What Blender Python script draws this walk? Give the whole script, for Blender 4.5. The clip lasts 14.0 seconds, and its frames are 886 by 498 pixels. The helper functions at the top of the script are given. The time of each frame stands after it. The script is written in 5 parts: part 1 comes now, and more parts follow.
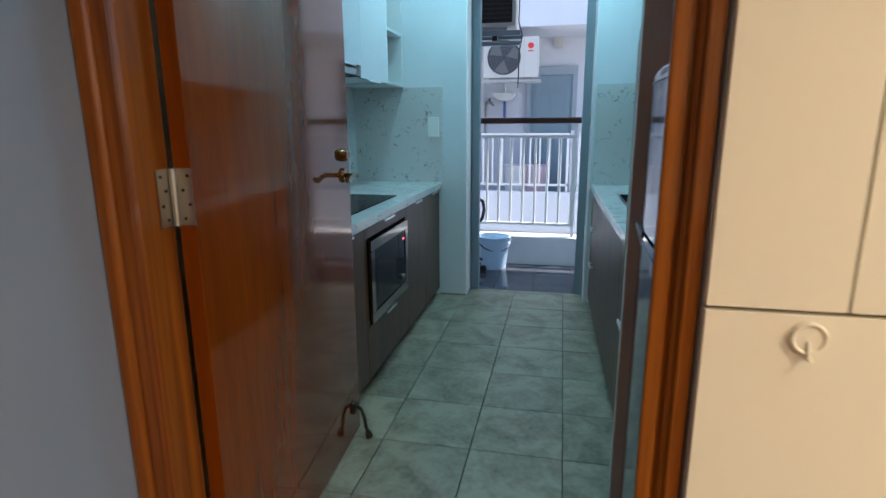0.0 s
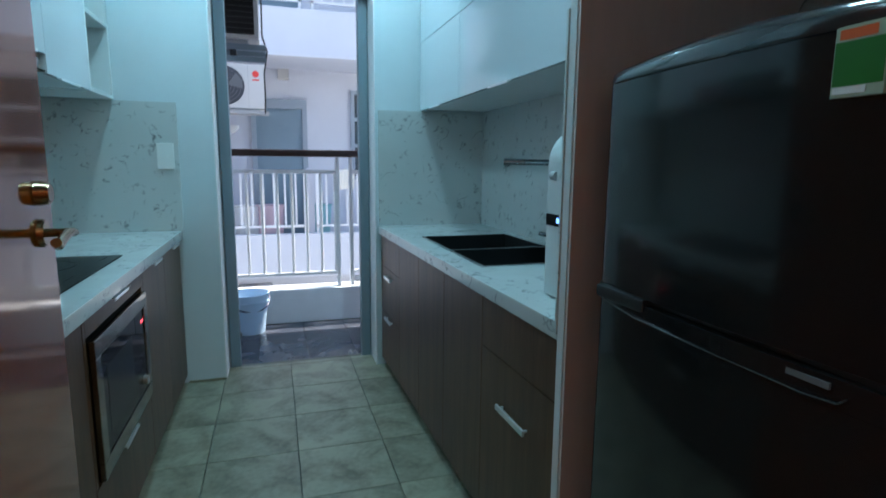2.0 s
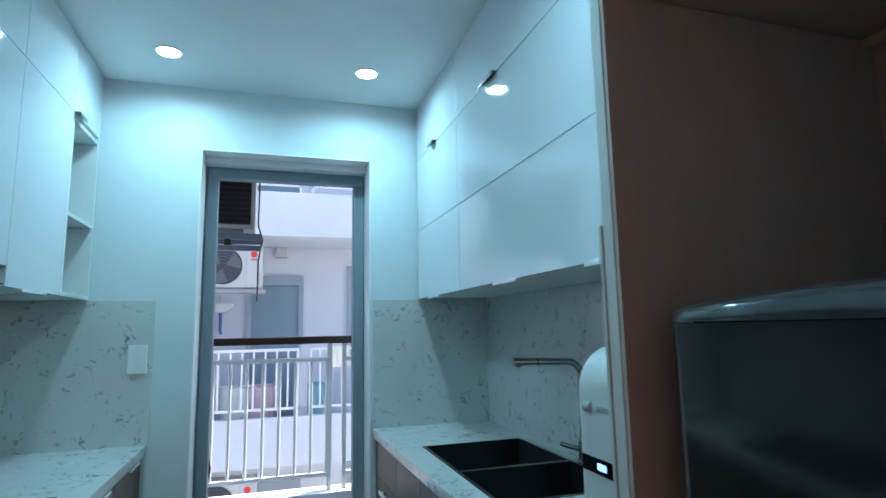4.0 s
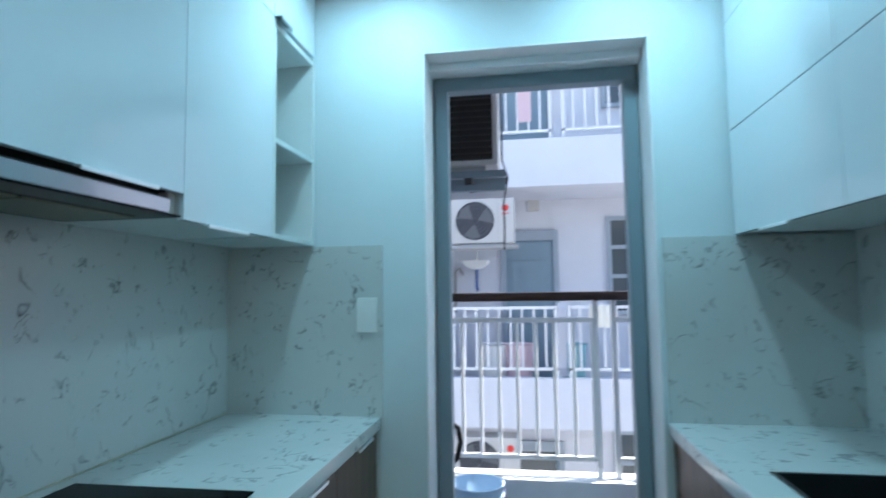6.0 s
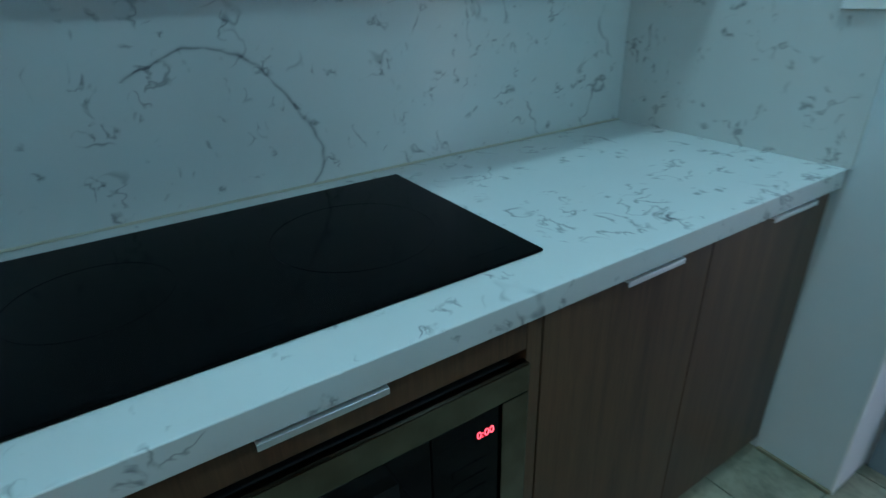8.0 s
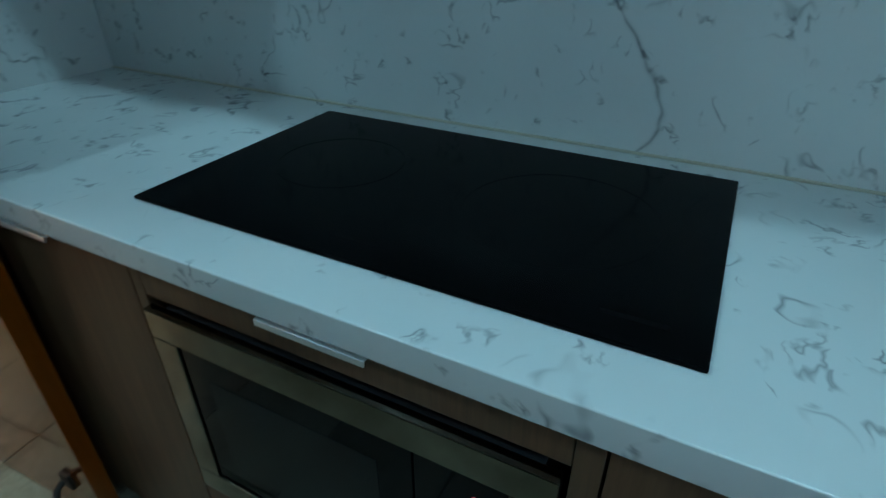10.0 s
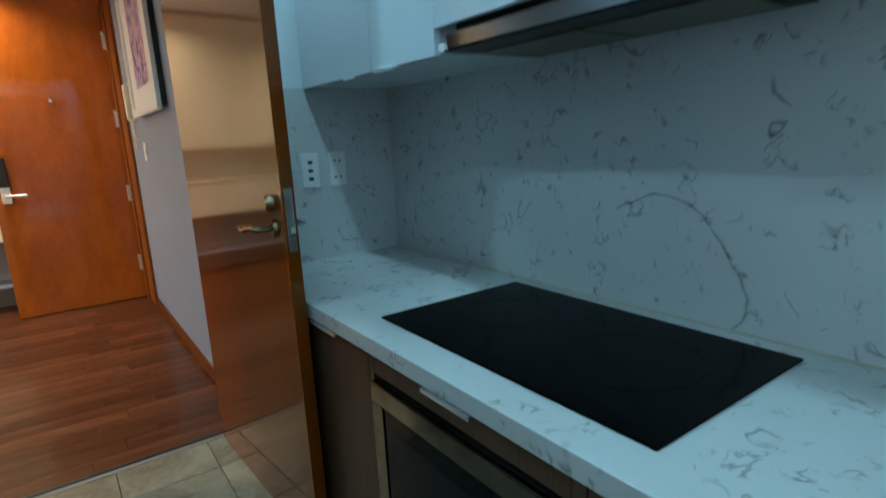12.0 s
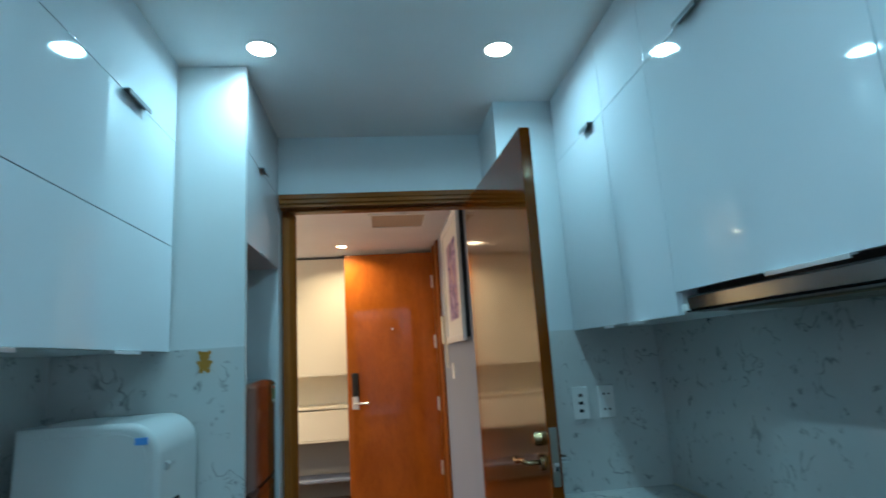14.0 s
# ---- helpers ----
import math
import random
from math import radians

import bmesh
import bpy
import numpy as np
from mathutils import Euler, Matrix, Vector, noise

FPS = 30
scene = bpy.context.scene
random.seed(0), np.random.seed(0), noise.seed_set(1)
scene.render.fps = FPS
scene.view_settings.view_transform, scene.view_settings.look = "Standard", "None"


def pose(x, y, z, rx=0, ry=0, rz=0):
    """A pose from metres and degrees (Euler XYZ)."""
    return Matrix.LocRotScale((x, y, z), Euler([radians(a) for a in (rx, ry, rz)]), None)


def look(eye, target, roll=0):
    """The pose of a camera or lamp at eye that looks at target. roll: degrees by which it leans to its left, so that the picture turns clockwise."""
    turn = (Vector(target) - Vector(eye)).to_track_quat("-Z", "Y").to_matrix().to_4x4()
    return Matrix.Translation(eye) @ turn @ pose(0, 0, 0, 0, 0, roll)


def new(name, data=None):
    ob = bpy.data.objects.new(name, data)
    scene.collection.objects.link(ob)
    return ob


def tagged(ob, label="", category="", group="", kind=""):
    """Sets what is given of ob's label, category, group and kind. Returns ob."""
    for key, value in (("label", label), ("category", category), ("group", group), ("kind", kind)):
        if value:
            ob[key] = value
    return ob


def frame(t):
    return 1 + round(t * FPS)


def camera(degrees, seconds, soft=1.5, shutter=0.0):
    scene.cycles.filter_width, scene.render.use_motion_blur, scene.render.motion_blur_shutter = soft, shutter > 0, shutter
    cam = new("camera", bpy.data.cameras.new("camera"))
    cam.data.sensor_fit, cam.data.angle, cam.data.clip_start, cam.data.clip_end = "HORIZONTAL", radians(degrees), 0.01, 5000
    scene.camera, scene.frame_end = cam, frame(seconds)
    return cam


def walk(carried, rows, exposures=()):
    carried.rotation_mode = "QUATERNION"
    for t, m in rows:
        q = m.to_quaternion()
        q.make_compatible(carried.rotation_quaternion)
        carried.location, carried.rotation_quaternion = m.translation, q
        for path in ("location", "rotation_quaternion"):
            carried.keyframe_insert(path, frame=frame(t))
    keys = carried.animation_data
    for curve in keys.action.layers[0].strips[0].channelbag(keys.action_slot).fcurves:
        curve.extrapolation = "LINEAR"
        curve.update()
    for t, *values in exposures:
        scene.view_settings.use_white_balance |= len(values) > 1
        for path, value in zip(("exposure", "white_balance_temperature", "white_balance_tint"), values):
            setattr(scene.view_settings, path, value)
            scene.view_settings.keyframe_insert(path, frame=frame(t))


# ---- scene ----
import collections

cam = camera(77.8, 14.0, soft=1.5, shutter=0.35)
PATH = [
    (0, (1.396, -1.352, 1.19), (0.988, 0.554, 0.744), -0.3),
    (0.5, (1.283, -1.029, 1.169), (0.965, 0.895, 0.727), 0.2),
    (1, (1.195, -0.812, 1.135), (1.152, 1.137, 0.688), 1.1),
    (1.5, (1.103, -0.695, 1.141), (1.436, 1.229, 0.706), 0.1),
    (2, (1.05, -0.668, 1.142), (1.63, 1.222, 0.835), 0.5),
    (2.5, (1.025, -0.654, 1.173), (1.704, 1.226, 1.095), -0.1),
    (3, (1.016, -0.635, 1.236), (1.726, 1.232, 1.339), -0.9),
    (3.2, (1.027, -0.605, 1.25), (1.733, 1.259, 1.411), -1.1),
    (5.3, (1.186, 0.048, 1.287), (1.304, 2.016, 1.623), -0.5),
    (5.5, (1.176, 0.142, 1.272), (1.194, 2.12, 1.568), -0.4),
    (6, (1.139, 0.35, 1.251), (0.836, 2.321, 1.403), -0.8),
    (6.5, (1.11, 0.535, 1.203), (0.349, 2.383, 1.107), -0.5),
    (7, (1.105, 0.715, 1.174), (0.046, 2.335, 0.67), -0.7),
    (7.5, (1.083, 0.871, 1.167), (-0.223, 2.192, 0.425), -1.1),
    (7.7, (1.075, 0.931, 1.173), (-0.316, 2.123, 0.369), -1.4),
    (10, (0.942, 1.508, 1.151), (-0.569, 0.711, 0.112), -0.2),
    (10.5, (0.951, 1.62, 1.162), (-0.374, 0.527, 0.138), -0.1),
    (11, (0.986, 1.732, 1.174), (-0.207, 0.407, 0.267), -1.8),
    (11.5, (1.068, 1.83, 1.199), (-0.084, 0.342, 0.52), -3.1),
    (12, (1.134, 1.945, 1.244), (0.011, 0.342, 0.835), -3.0),
    (12.5, (1.159, 2.037, 1.308), (0.027, 0.391, 1.213), -2.1),
    (13, (1.135, 2.105, 1.334), (0.182, 0.351, 1.457), -2.1),
    (13.5, (1.113, 2.183, 1.351), (0.53, 0.289, 1.626), -2.1),
    (14, (1.129, 2.222, 1.361), (0.9, 0.272, 1.739), -3.6),
]
EXPOSURES = [(0.0, 1.46), (0.5, 1.37), (1.0, 1.43), (1.5, 1.5), (2.0, 1.45), (3.0, 1.6), (5.5, 1.45), (6.5, 1.65), (7.5, 1.5), (10.0, 1.3), (11.0, 1.3), (12.0, 1.35), (13.0, 1.28), (14.0, 1.25)]
walk(cam, [(t, look(eye, target, roll)) for t, eye, target, roll in PATH], EXPOSURES)

# ---------------------------------------------------------------- light
world = bpy.data.worlds.new("world")
scene.world = world
world.use_nodes = True
sky = world.node_tree.nodes.new("ShaderNodeTexSky")
sky.sky_type, sky.sun_disc = "NISHITA", False
sky.sun_elevation, sky.sun_rotation = radians(65.9), radians(69.7)
world.node_tree.links.new(sky.outputs[0], world.node_tree.nodes["Background"].inputs[0])
world.node_tree.nodes["Background"].inputs[1].default_value = 0.15
sun = new("sun", bpy.data.lights.new("sun", "SUN"))
sun.data.energy, sun.data.angle, sun.data.color = 4.6, radians(0.5), (1.0, 0.95, 0.88)
sun.matrix_world = look((0, 0, 0), (-0.42, -0.155, -1.0))
KITCHEN_W, HALL_W = 2.0, 10.5
KITCHEN_COLOUR, HALL_COLOUR = (0.345, 0.79, 1.0), (1.0, 0.81, 0.54)


# ---------------------------------------------------------------- materials
def mat(name, colour, rough=0.5, metal=0.0, **extra):
    m = bpy.data.materials.new(name)
    m.use_nodes = True
    b = m.node_tree.nodes["Principled BSDF"]
    b.inputs["Base Color"].default_value = (*colour, 1)
    b.inputs["Roughness"].default_value = rough
    b.inputs["Metallic"].default_value = metal
    for key, value in extra.items():
        b.inputs[key.replace("_", " ")].default_value = value
    return m


def node(m, kind, **values):
    n = m.node_tree.nodes.new(kind)
    for key, value in values.items():
        if key in n.inputs:
            n.inputs[key].default_value = value
    return n


def join(m, a, b):
    m.node_tree.links.new(a, b)


def coords(m, scale=(1, 1, 1), wobble=0.0):
    """Object coordinates, stretched."""
    t = m.node_tree.nodes.new("ShaderNodeTexCoord")
    mp = m.node_tree.nodes.new("ShaderNodeMapping")
    mp.inputs["Scale"].default_value = scale
    join(m, t.outputs["Object"], mp.inputs["Vector"])
    return mp.outputs["Vector"]


def ramp(m, fac, stops):
    r = m.node_tree.nodes.new("ShaderNodeValToRGB")
    while len(r.color_ramp.elements) < len(stops):
        r.color_ramp.elements.new(0.5)
    for e, (pos, col) in zip(r.color_ramp.elements, stops):
        e.position, e.color = pos, (*col, 1) if len(col) == 3 else col
    join(m, fac, r.inputs["Fac"])
    return r.outputs["Color"]


def mix(m, fac, a, b, how="MIX"):
    n = m.node_tree.nodes.new("ShaderNodeMix")
    n.data_type, n.blend_type = "RGBA", how
    for value, socket in ((fac, n.inputs[0]), (a, n.inputs[6]), (b, n.inputs[7])):
        if isinstance(value, (int, float)):
            socket.default_value = value
        elif isinstance(value, tuple):
            socket.default_value = (*value, 1)
        else:
            join(m, value, socket)
    return n.outputs[2]


def maths(m, op, a, b=0.0):
    n = m.node_tree.nodes.new("ShaderNodeMath")
    n.operation = op
    for value, socket in ((a, n.inputs[0]), (b, n.inputs[1])):
        if isinstance(value, (int, float)):
            socket.default_value = value
        else:
            join(m, value, socket)
    return n.outputs[0]


def noise_tex(m, vec, scale, detail=4.0, rough=0.55, distortion=0.0):
    n = node(m, "ShaderNodeTexNoise", Scale=scale, Detail=detail, Roughness=rough, Distortion=distortion)
    join(m, vec, n.inputs["Vector"])
    return n.outputs["Fac"]


def bump(m, height, strength=0.1, distance=0.01):
    n = node(m, "ShaderNodeBump", Strength=strength, Distance=distance)
    join(m, height, n.inputs["Height"])
    join(m, n.outputs["Normal"], m.node_tree.nodes["Principled BSDF"].inputs["Normal"])


def base(m):
    return m.node_tree.nodes["Principled BSDF"].inputs["Base Color"]


def rough_in(m):
    return m.node_tree.nodes["Principled BSDF"].inputs["Roughness"]


def painted(name, colour, rough=0.55, spread=0.05, bumps=0.05):
    m = mat(name, colour, rough)
    v = coords(m)
    n1, n2 = noise_tex(m, v, 2.2, 5), noise_tex(m, v, 60, 3)
    dark = tuple(c * (1 - spread * 2) for c in colour)
    c = mix(m, n1, dark, tuple(min(1, c * (1 + spread)) for c in colour))
    join(m, c, base(m))
    bump(m, n2, bumps, 0.004)
    return m


def quartz(name):
    """Pale engineered stone with short broken grey veins and flecks."""
    m = mat(name, (0.7, 0.72, 0.72), 0.22)
    v = coords(m)
    warp = node(m, "ShaderNodeTexNoise", Scale=5.0, Detail=3.0)
    join(m, v, warp.inputs["Vector"])
    vec = m.node_tree.nodes.new("ShaderNodeVectorMath")
    vec.operation = "MULTIPLY_ADD"
    join(m, warp.outputs["Color"], vec.inputs[0])
    vec.inputs[1].default_value = (0.22, 0.22, 0.22)
    join(m, v, vec.inputs[2])
    wv = vec.outputs[0]

    def veins(scale, width, patch_scale, lo, hi):
        line = maths(m, "ABSOLUTE", maths(m, "SUBTRACT", noise_tex(m, wv, scale, 3.0, 0.52), 0.5))
        thin = ramp(m, line, [(0.0, (1, 1, 1)), (width, (0, 0, 0))])
        patch = ramp(m, noise_tex(m, v, patch_scale, 2.0), [(lo, (0, 0, 0)), (hi, (1, 1, 1))])
        return maths(m, "MULTIPLY", thin, patch)

    a = veins(4.0, 0.011, 6.5, 0.54, 0.62)
    b = veins(13.0, 0.028, 12.0, 0.57, 0.64)
    c = veins(24.0, 0.06, 17.0, 0.60, 0.67)
    mask = maths(m, "MINIMUM", maths(m, "ADD", maths(m, "ADD", maths(m, "MULTIPLY", a, 0.7), maths(m, "MULTIPLY", b, 0.6)), maths(m, "MULTIPLY", c, 0.75)), 1.0)
    # one long arched vein on the slab behind the hob
    sep = m.node_tree.nodes.new("ShaderNodeSeparateXYZ")
    near = m.node_tree.nodes.new("ShaderNodeVectorMath")
    near.operation = "MULTIPLY_ADD"
    join(m, warp.outputs["Color"], near.inputs[0])
    near.inputs[1].default_value = (0.0, 0.12, 0.12)
    join(m, v, near.inputs[2])
    join(m, near.outputs[0], sep.inputs[0])
    dy, dz = maths(m, "SUBTRACT", sep.outputs["Y"], 1.27), maths(m, "SUBTRACT", sep.outputs["Z"], 0.94)
    rad = maths(m, "SQRT", maths(m, "ADD", maths(m, "MULTIPLY", dy, dy), maths(m, "MULTIPLY", dz, dz)))
    off = maths(m, "ABSOLUTE", maths(m, "SUBTRACT", rad, 0.188))
    arch = ramp(m, off, [(0.0, (1, 1, 1)), (0.0045, (0, 0, 0))])
    half = maths(m, "GREATER_THAN", maths(m, "ADD", maths(m, "MULTIPLY", dy, 0.6), maths(m, "MULTIPLY", dz, 0.8)), 0.03)
    here = maths(m, "LESS_THAN", sep.outputs["X"], 0.004)
    arch = maths(m, "MULTIPLY", maths(m, "MULTIPLY", arch, half), here)
    mask = maths(m, "MINIMUM", maths(m, "ADD", mask, maths(m, "MULTIPLY", arch, maths(m, "MULTIPLY", noise_tex(m, v, 30, 2), 1.3))), 1.0)
    cloud = mix(m, noise_tex(m, v, 3.0, 4), (0.53, 0.555, 0.55), (0.64, 0.66, 0.65))
    join(m, mix(m, mask, cloud, (0.15, 0.15, 0.165)), base(m))
    join(m, ramp(m, noise_tex(m, v, 8, 4), [(0.3, (0.15, 0.15, 0.15)), (0.8, (0.26, 0.26, 0.26))]), rough_in(m))
    return m


def wood(name, dark, light, grain=(14, 14, 0.8), rough=0.4, coat=0.0, per_piece=False, ring=0.0):
    m = mat(name, light, rough)
    if coat:
        b = m.node_tree.nodes["Principled BSDF"]
        b.inputs["Coat Weight"].default_value = coat
        b.inputs["Coat Roughness"].default_value = 0.06
        b.inputs["Specular IOR Level"].default_value = 0.08
    v = coords(m, grain)
    n1 = noise_tex(m, v, 3.0, 6, 0.65, 0.6)
    n2 = noise_tex(m, v, 22.0, 4, 0.6)
    broad = noise_tex(m, coords(m, tuple(g * 0.25 for g in grain)), 2.0, 3)
    f = maths(m, "ADD", maths(m, "MULTIPLY", n1, 0.5), maths(m, "ADD", maths(m, "MULTIPLY", n2, 0.2), maths(m, "MULTIPLY", broad, 0.3)))
    c = ramp(m, f, [(0.36, dark), (0.5, tuple((a + b) / 2 for a, b in zip(dark, light))), (0.64, light)])
    if per_piece:
        info = m.node_tree.nodes.new("ShaderNodeObjectInfo")
        c = mix(m, 1.0, c, ramp(m, info.outputs["Random"], [(0.0, (0.62, 0.60, 0.58)), (1.0, (1.15, 1.12, 1.08))]), "MULTIPLY")
    join(m, c, base(m))
    if not coat:
        bump(m, n2, 0.06, 0.003)
    return m


def tile_mat(name, dark, light, rough=0.35, scale=5.0):
    m = mat(name, light, rough)
    v = coords(m)
    info = m.node_tree.nodes.new("ShaderNodeObjectInfo")
    shift = m.node_tree.nodes.new("ShaderNodeVectorMath")
    shift.operation = "ADD"
    join(m, v, shift.inputs[0])
    spread = m.node_tree.nodes.new("ShaderNodeVectorMath")
    spread.operation = "SCALE"
    spread.inputs[0].default_value = (7.0, 3.0, 5.0)
    join(m, info.outputs["Random"], spread.inputs["Scale"])
    join(m, spread.outputs[0], shift.inputs[1])
    n1 = noise_tex(m, shift.outputs[0], scale, 6, 0.6, 0.8)
    n2 = noise_tex(m, shift.outputs[0], scale * 9, 3)
    f = maths(m, "ADD", maths(m, "MULTIPLY", n1, 0.75), maths(m, "MULTIPLY", n2, 0.25))
    c = ramp(m, f, [(0.36, dark), (0.58, light)])
    c = mix(m, 1.0, c, ramp(m, info.outputs["Random"], [(0.0, (0.88, 0.88, 0.88)), (1.0, (1.08, 1.08, 1.06))]), "MULTIPLY")
    join(m, c, base(m))
    bump(m, n1, 0.12, 0.004)
    return m


WALL = painted("wall_paint", (0.66, 0.73, 0.76), 0.6, 0.08)
# whiter than the wall paint: daylight on the reveal is put into this colour
REVEAL_LIT = painted("daylit_reveal_white", (0.86, 0.85, 0.87), 0.5, 0.03)
CEIL = painted("ceiling_paint", (0.80, 0.80, 0.80), 0.7)
GREY_WALL = painted("grey_wall_paint", (0.21, 0.25, 0.33), 0.6)
CREAM = painted("cream_laminate", (0.80, 0.74, 0.60), 0.35, 0.02, 0.01)
# the cream again, darkened: shade is put into this colour
CREAM_SHADED = painted("cream_in_shade", (0.30, 0.28, 0.25), 0.6)
QUARTZ = quartz("veined_quartz")
GLOSS = mat("white_gloss_acrylic", (0.66, 0.71, 0.75), 0.045, Specular_IOR_Level=0.48)
CARCASS = painted("white_carcass", (0.66, 0.69, 0.69), 0.5, 0.02)
LAMINATE = wood("walnut_laminate", (0.046, 0.020, 0.010), (0.140, 0.068, 0.034), (10, 10, 0.6), 0.42)
NICHE = wood("brown_niche_laminate", (0.50, 0.42, 0.40), (0.58, 0.49, 0.46), (4, 4, 0.6), 0.5)
DOOR = wood("varnished_door_veneer", (0.10, 0.017, 0.0012), (0.21, 0.043, 0.0025), (3, 3, 0.35), 0.09, 0.2)
DOOR.node_tree.nodes["Principled BSDF"].inputs["Specular IOR Level"].default_value = 0.6
DOOR.node_tree.nodes["Principled BSDF"].inputs["Specular Tint"].default_value = (1.0, 0.72, 0.38, 1.0)
ENTRY = wood("varnished_entrance_veneer", (0.27, 0.062, 0.006), (0.46, 0.125, 0.012), (2.2, 2.2, 0.9), 0.4, 0.8)
FRAME = wood("varnished_frame_wood", (0.11, 0.025, 0.0045), (0.36, 0.115, 0.018), (12, 12, 0.25), 0.34, 0.3)
BASE_WOOD = wood("dark_baseboard_wood", (0.07, 0.02, 0.006), (0.17, 0.05, 0.012), (12, 0.4, 12), 0.4, 0.2)
FRAME_LEVEL = wood("varnished_head_wood", (0.12, 0.03, 0.006), (0.34, 0.115, 0.02), (0.25, 12, 12), 0.34, 0.25)
PLANK = wood("brown_floor_plank", (0.065, 0.022, 0.011), (0.165, 0.064, 0.030), (0.9, 9, 9), 0.33, 0.25, per_piece=True)
TILE = tile_mat("beige_floor_tile", (0.135, 0.127, 0.090), (0.315, 0.30, 0.225), 0.36)
BALCONY_TILE = tile_mat("slate_balcony_tile", (0.030, 0.034, 0.048), (0.08, 0.087, 0.112), 0.09)
GROUT = painted("dark_grout", (0.14, 0.135, 0.12), 0.9)
ALU = mat("brushed_aluminium", (0.84, 0.85, 0.86), 0.3, 0.75)
STEEL = mat("stainless_steel", (0.40, 0.38, 0.35), 0.3, 1.0)
DULL_STEEL = mat("smudged_steel", (0.26, 0.235, 0.20), 0.36, 1.0)
v = coords(DULL_STEEL)
join(DULL_STEEL, ramp(DULL_STEEL, noise_tex(DULL_STEEL, v, 14, 5, 0.65, 0.8), [(0.35, (0.10, 0.10, 0.10)), (0.7, (0.19, 0.19, 0.19))]), rough_in(DULL_STEEL))
join(DULL_STEEL, ramp(DULL_STEEL, noise_tex(DULL_STEEL, v, 9, 5), [(0.35, (0.15, 0.13, 0.10)), (0.65, (0.25, 0.225, 0.185))]), base(DULL_STEEL))
DARK_CHROME = mat("dark_chrome", (0.34, 0.35, 0.36), 0.08, 1.0)
CHROME = mat("chrome", (0.8, 0.8, 0.8), 0.08, 1.0)
BRASS = mat("aged_brass", (0.22, 0.15, 0.085), 0.22, 1.0)
BLACK_GLASS = mat("black_ceramic_glass", (0.002, 0.002, 0.0023), 0.10, Specular_IOR_Level=0.04)
RINGMARK = mat("grey_printed_mark", (0.0038, 0.0038, 0.0042), 0.10, Specular_IOR_Level=0.04)
OVEN_GLASS = mat("black_oven_glass", (0.004, 0.004, 0.005), 0.06, Specular_IOR_Level=0.08)
HOOD_STEEL = mat("brushed_hood_steel", (0.50, 0.51, 0.53), 0.2, 1.0)
PULL_GREY = mat("grey_pull_metal", (0.16, 0.17, 0.18), 0.4, 0.3)
BLACK = mat("black_plastic", (0.015, 0.015, 0.016), 0.4)
DARK_GAP = mat("dark_gap", (0.01, 0.01, 0.01), 0.8)
WHITE_PLASTIC = mat("white_plastic", (0.80, 0.81, 0.80), 0.3)
PEARL_PLASTIC = mat("pearl_white_plastic", (0.60, 0.63, 0.63), 0.2)
GREY_PLASTIC = mat("grey_plastic", (0.35, 0.36, 0.37), 0.4)
GRAPHITE = mat("graphite_sink", (0.045, 0.047, 0.05), 0.3, 0.6)
FRIDGE = mat("dark_fridge_steel", (0.013, 0.0135, 0.0145), 0.12, 0.0, Specular_IOR_Level=0.44, Coat_Weight=0.2, Coat_Roughness=0.05)
FRAME_GREY = painted("grey_aluminium_frame_paint", (0.19, 0.25, 0.29), 0.4, 0.03)
RAIL_WHITE = painted("white_rail_paint", (0.80, 0.81, 0.83), 0.4, 0.03)
HANDRAIL = wood("dark_handrail_wood", (0.02, 0.01, 0.01), (0.05, 0.022, 0.02), (1, 12, 12), 0.35)
FACADE = painted("white_facade_paint", (0.68, 0.70, 0.76), 0.8, 0.04)
PARAPET = painted("stained_parapet_paint", (0.74, 0.77, 0.83), 0.7, 0.14)
BLUE_DOOR = painted("blue_grey_door_paint", (0.22, 0.31, 0.37), 0.4)
BLUE_FRAME = painted("blue_grey_frame_paint", (0.34, 0.40, 0.46), 0.4)
AC_CASE = painted("ivory_ac_case", (0.56, 0.55, 0.53), 0.4, 0.03)
FAN_DARK = mat("dark_fan_plastic", (0.05, 0.055, 0.065), 0.5)
FAN_GREY = mat("grey_fan_plastic", (0.14, 0.145, 0.155), 0.5)
RED = mat("red_sticker", (0.75, 0.05, 0.04), 0.4)
GREEN = mat("green_label", (0.02, 0.17, 0.02), 0.35)
ORANGE = mat("orange_print", (0.75, 0.12, 0.02), 0.4)
AMBER = mat("amber_sticker", (0.48, 0.22, 0.03), 0.4)
PAPER = mat("white_print", (0.75, 0.75, 0.72), 0.5)
BUCKET = mat("pale_blue_plastic", (0.60, 0.80, 1.0), 0.35, Transmission_Weight=0.15, IOR=1.2)
NAVY = mat("navy_plastic", (0.02, 0.04, 0.12), 0.4)
RUBBER = mat("dark_rubber", (0.02, 0.015, 0.012), 0.6)
PET = mat("clear_plastic", (0.96, 0.97, 0.97), 0.04, Transmission_Weight=1.0, IOR=1.45)
EMBLEM = mat("dim_silver_print", (0.13, 0.13, 0.13), 0.5)
CAP = mat("glossy_grey_cap", (0.03, 0.034, 0.038), 0.1, Specular_IOR_Level=0.7, Coat_Weight=0.5, Coat_Roughness=0.04)
CLOTH = painted("white_cloth", (0.80, 0.78, 0.70), 0.9)
PINK = painted("pink_cloth", (0.75, 0.55, 0.60), 0.9)
TEAL = painted("teal_cloth", (0.25, 0.5, 0.55), 0.9)
GLASS_DARK = mat("window_glass", (0.05, 0.07, 0.08), 0.08, Specular_IOR_Level=0.8)
MESH_FILTER = mat("grease_filter", (0.20, 0.19, 0.14), 0.45, 0.9)


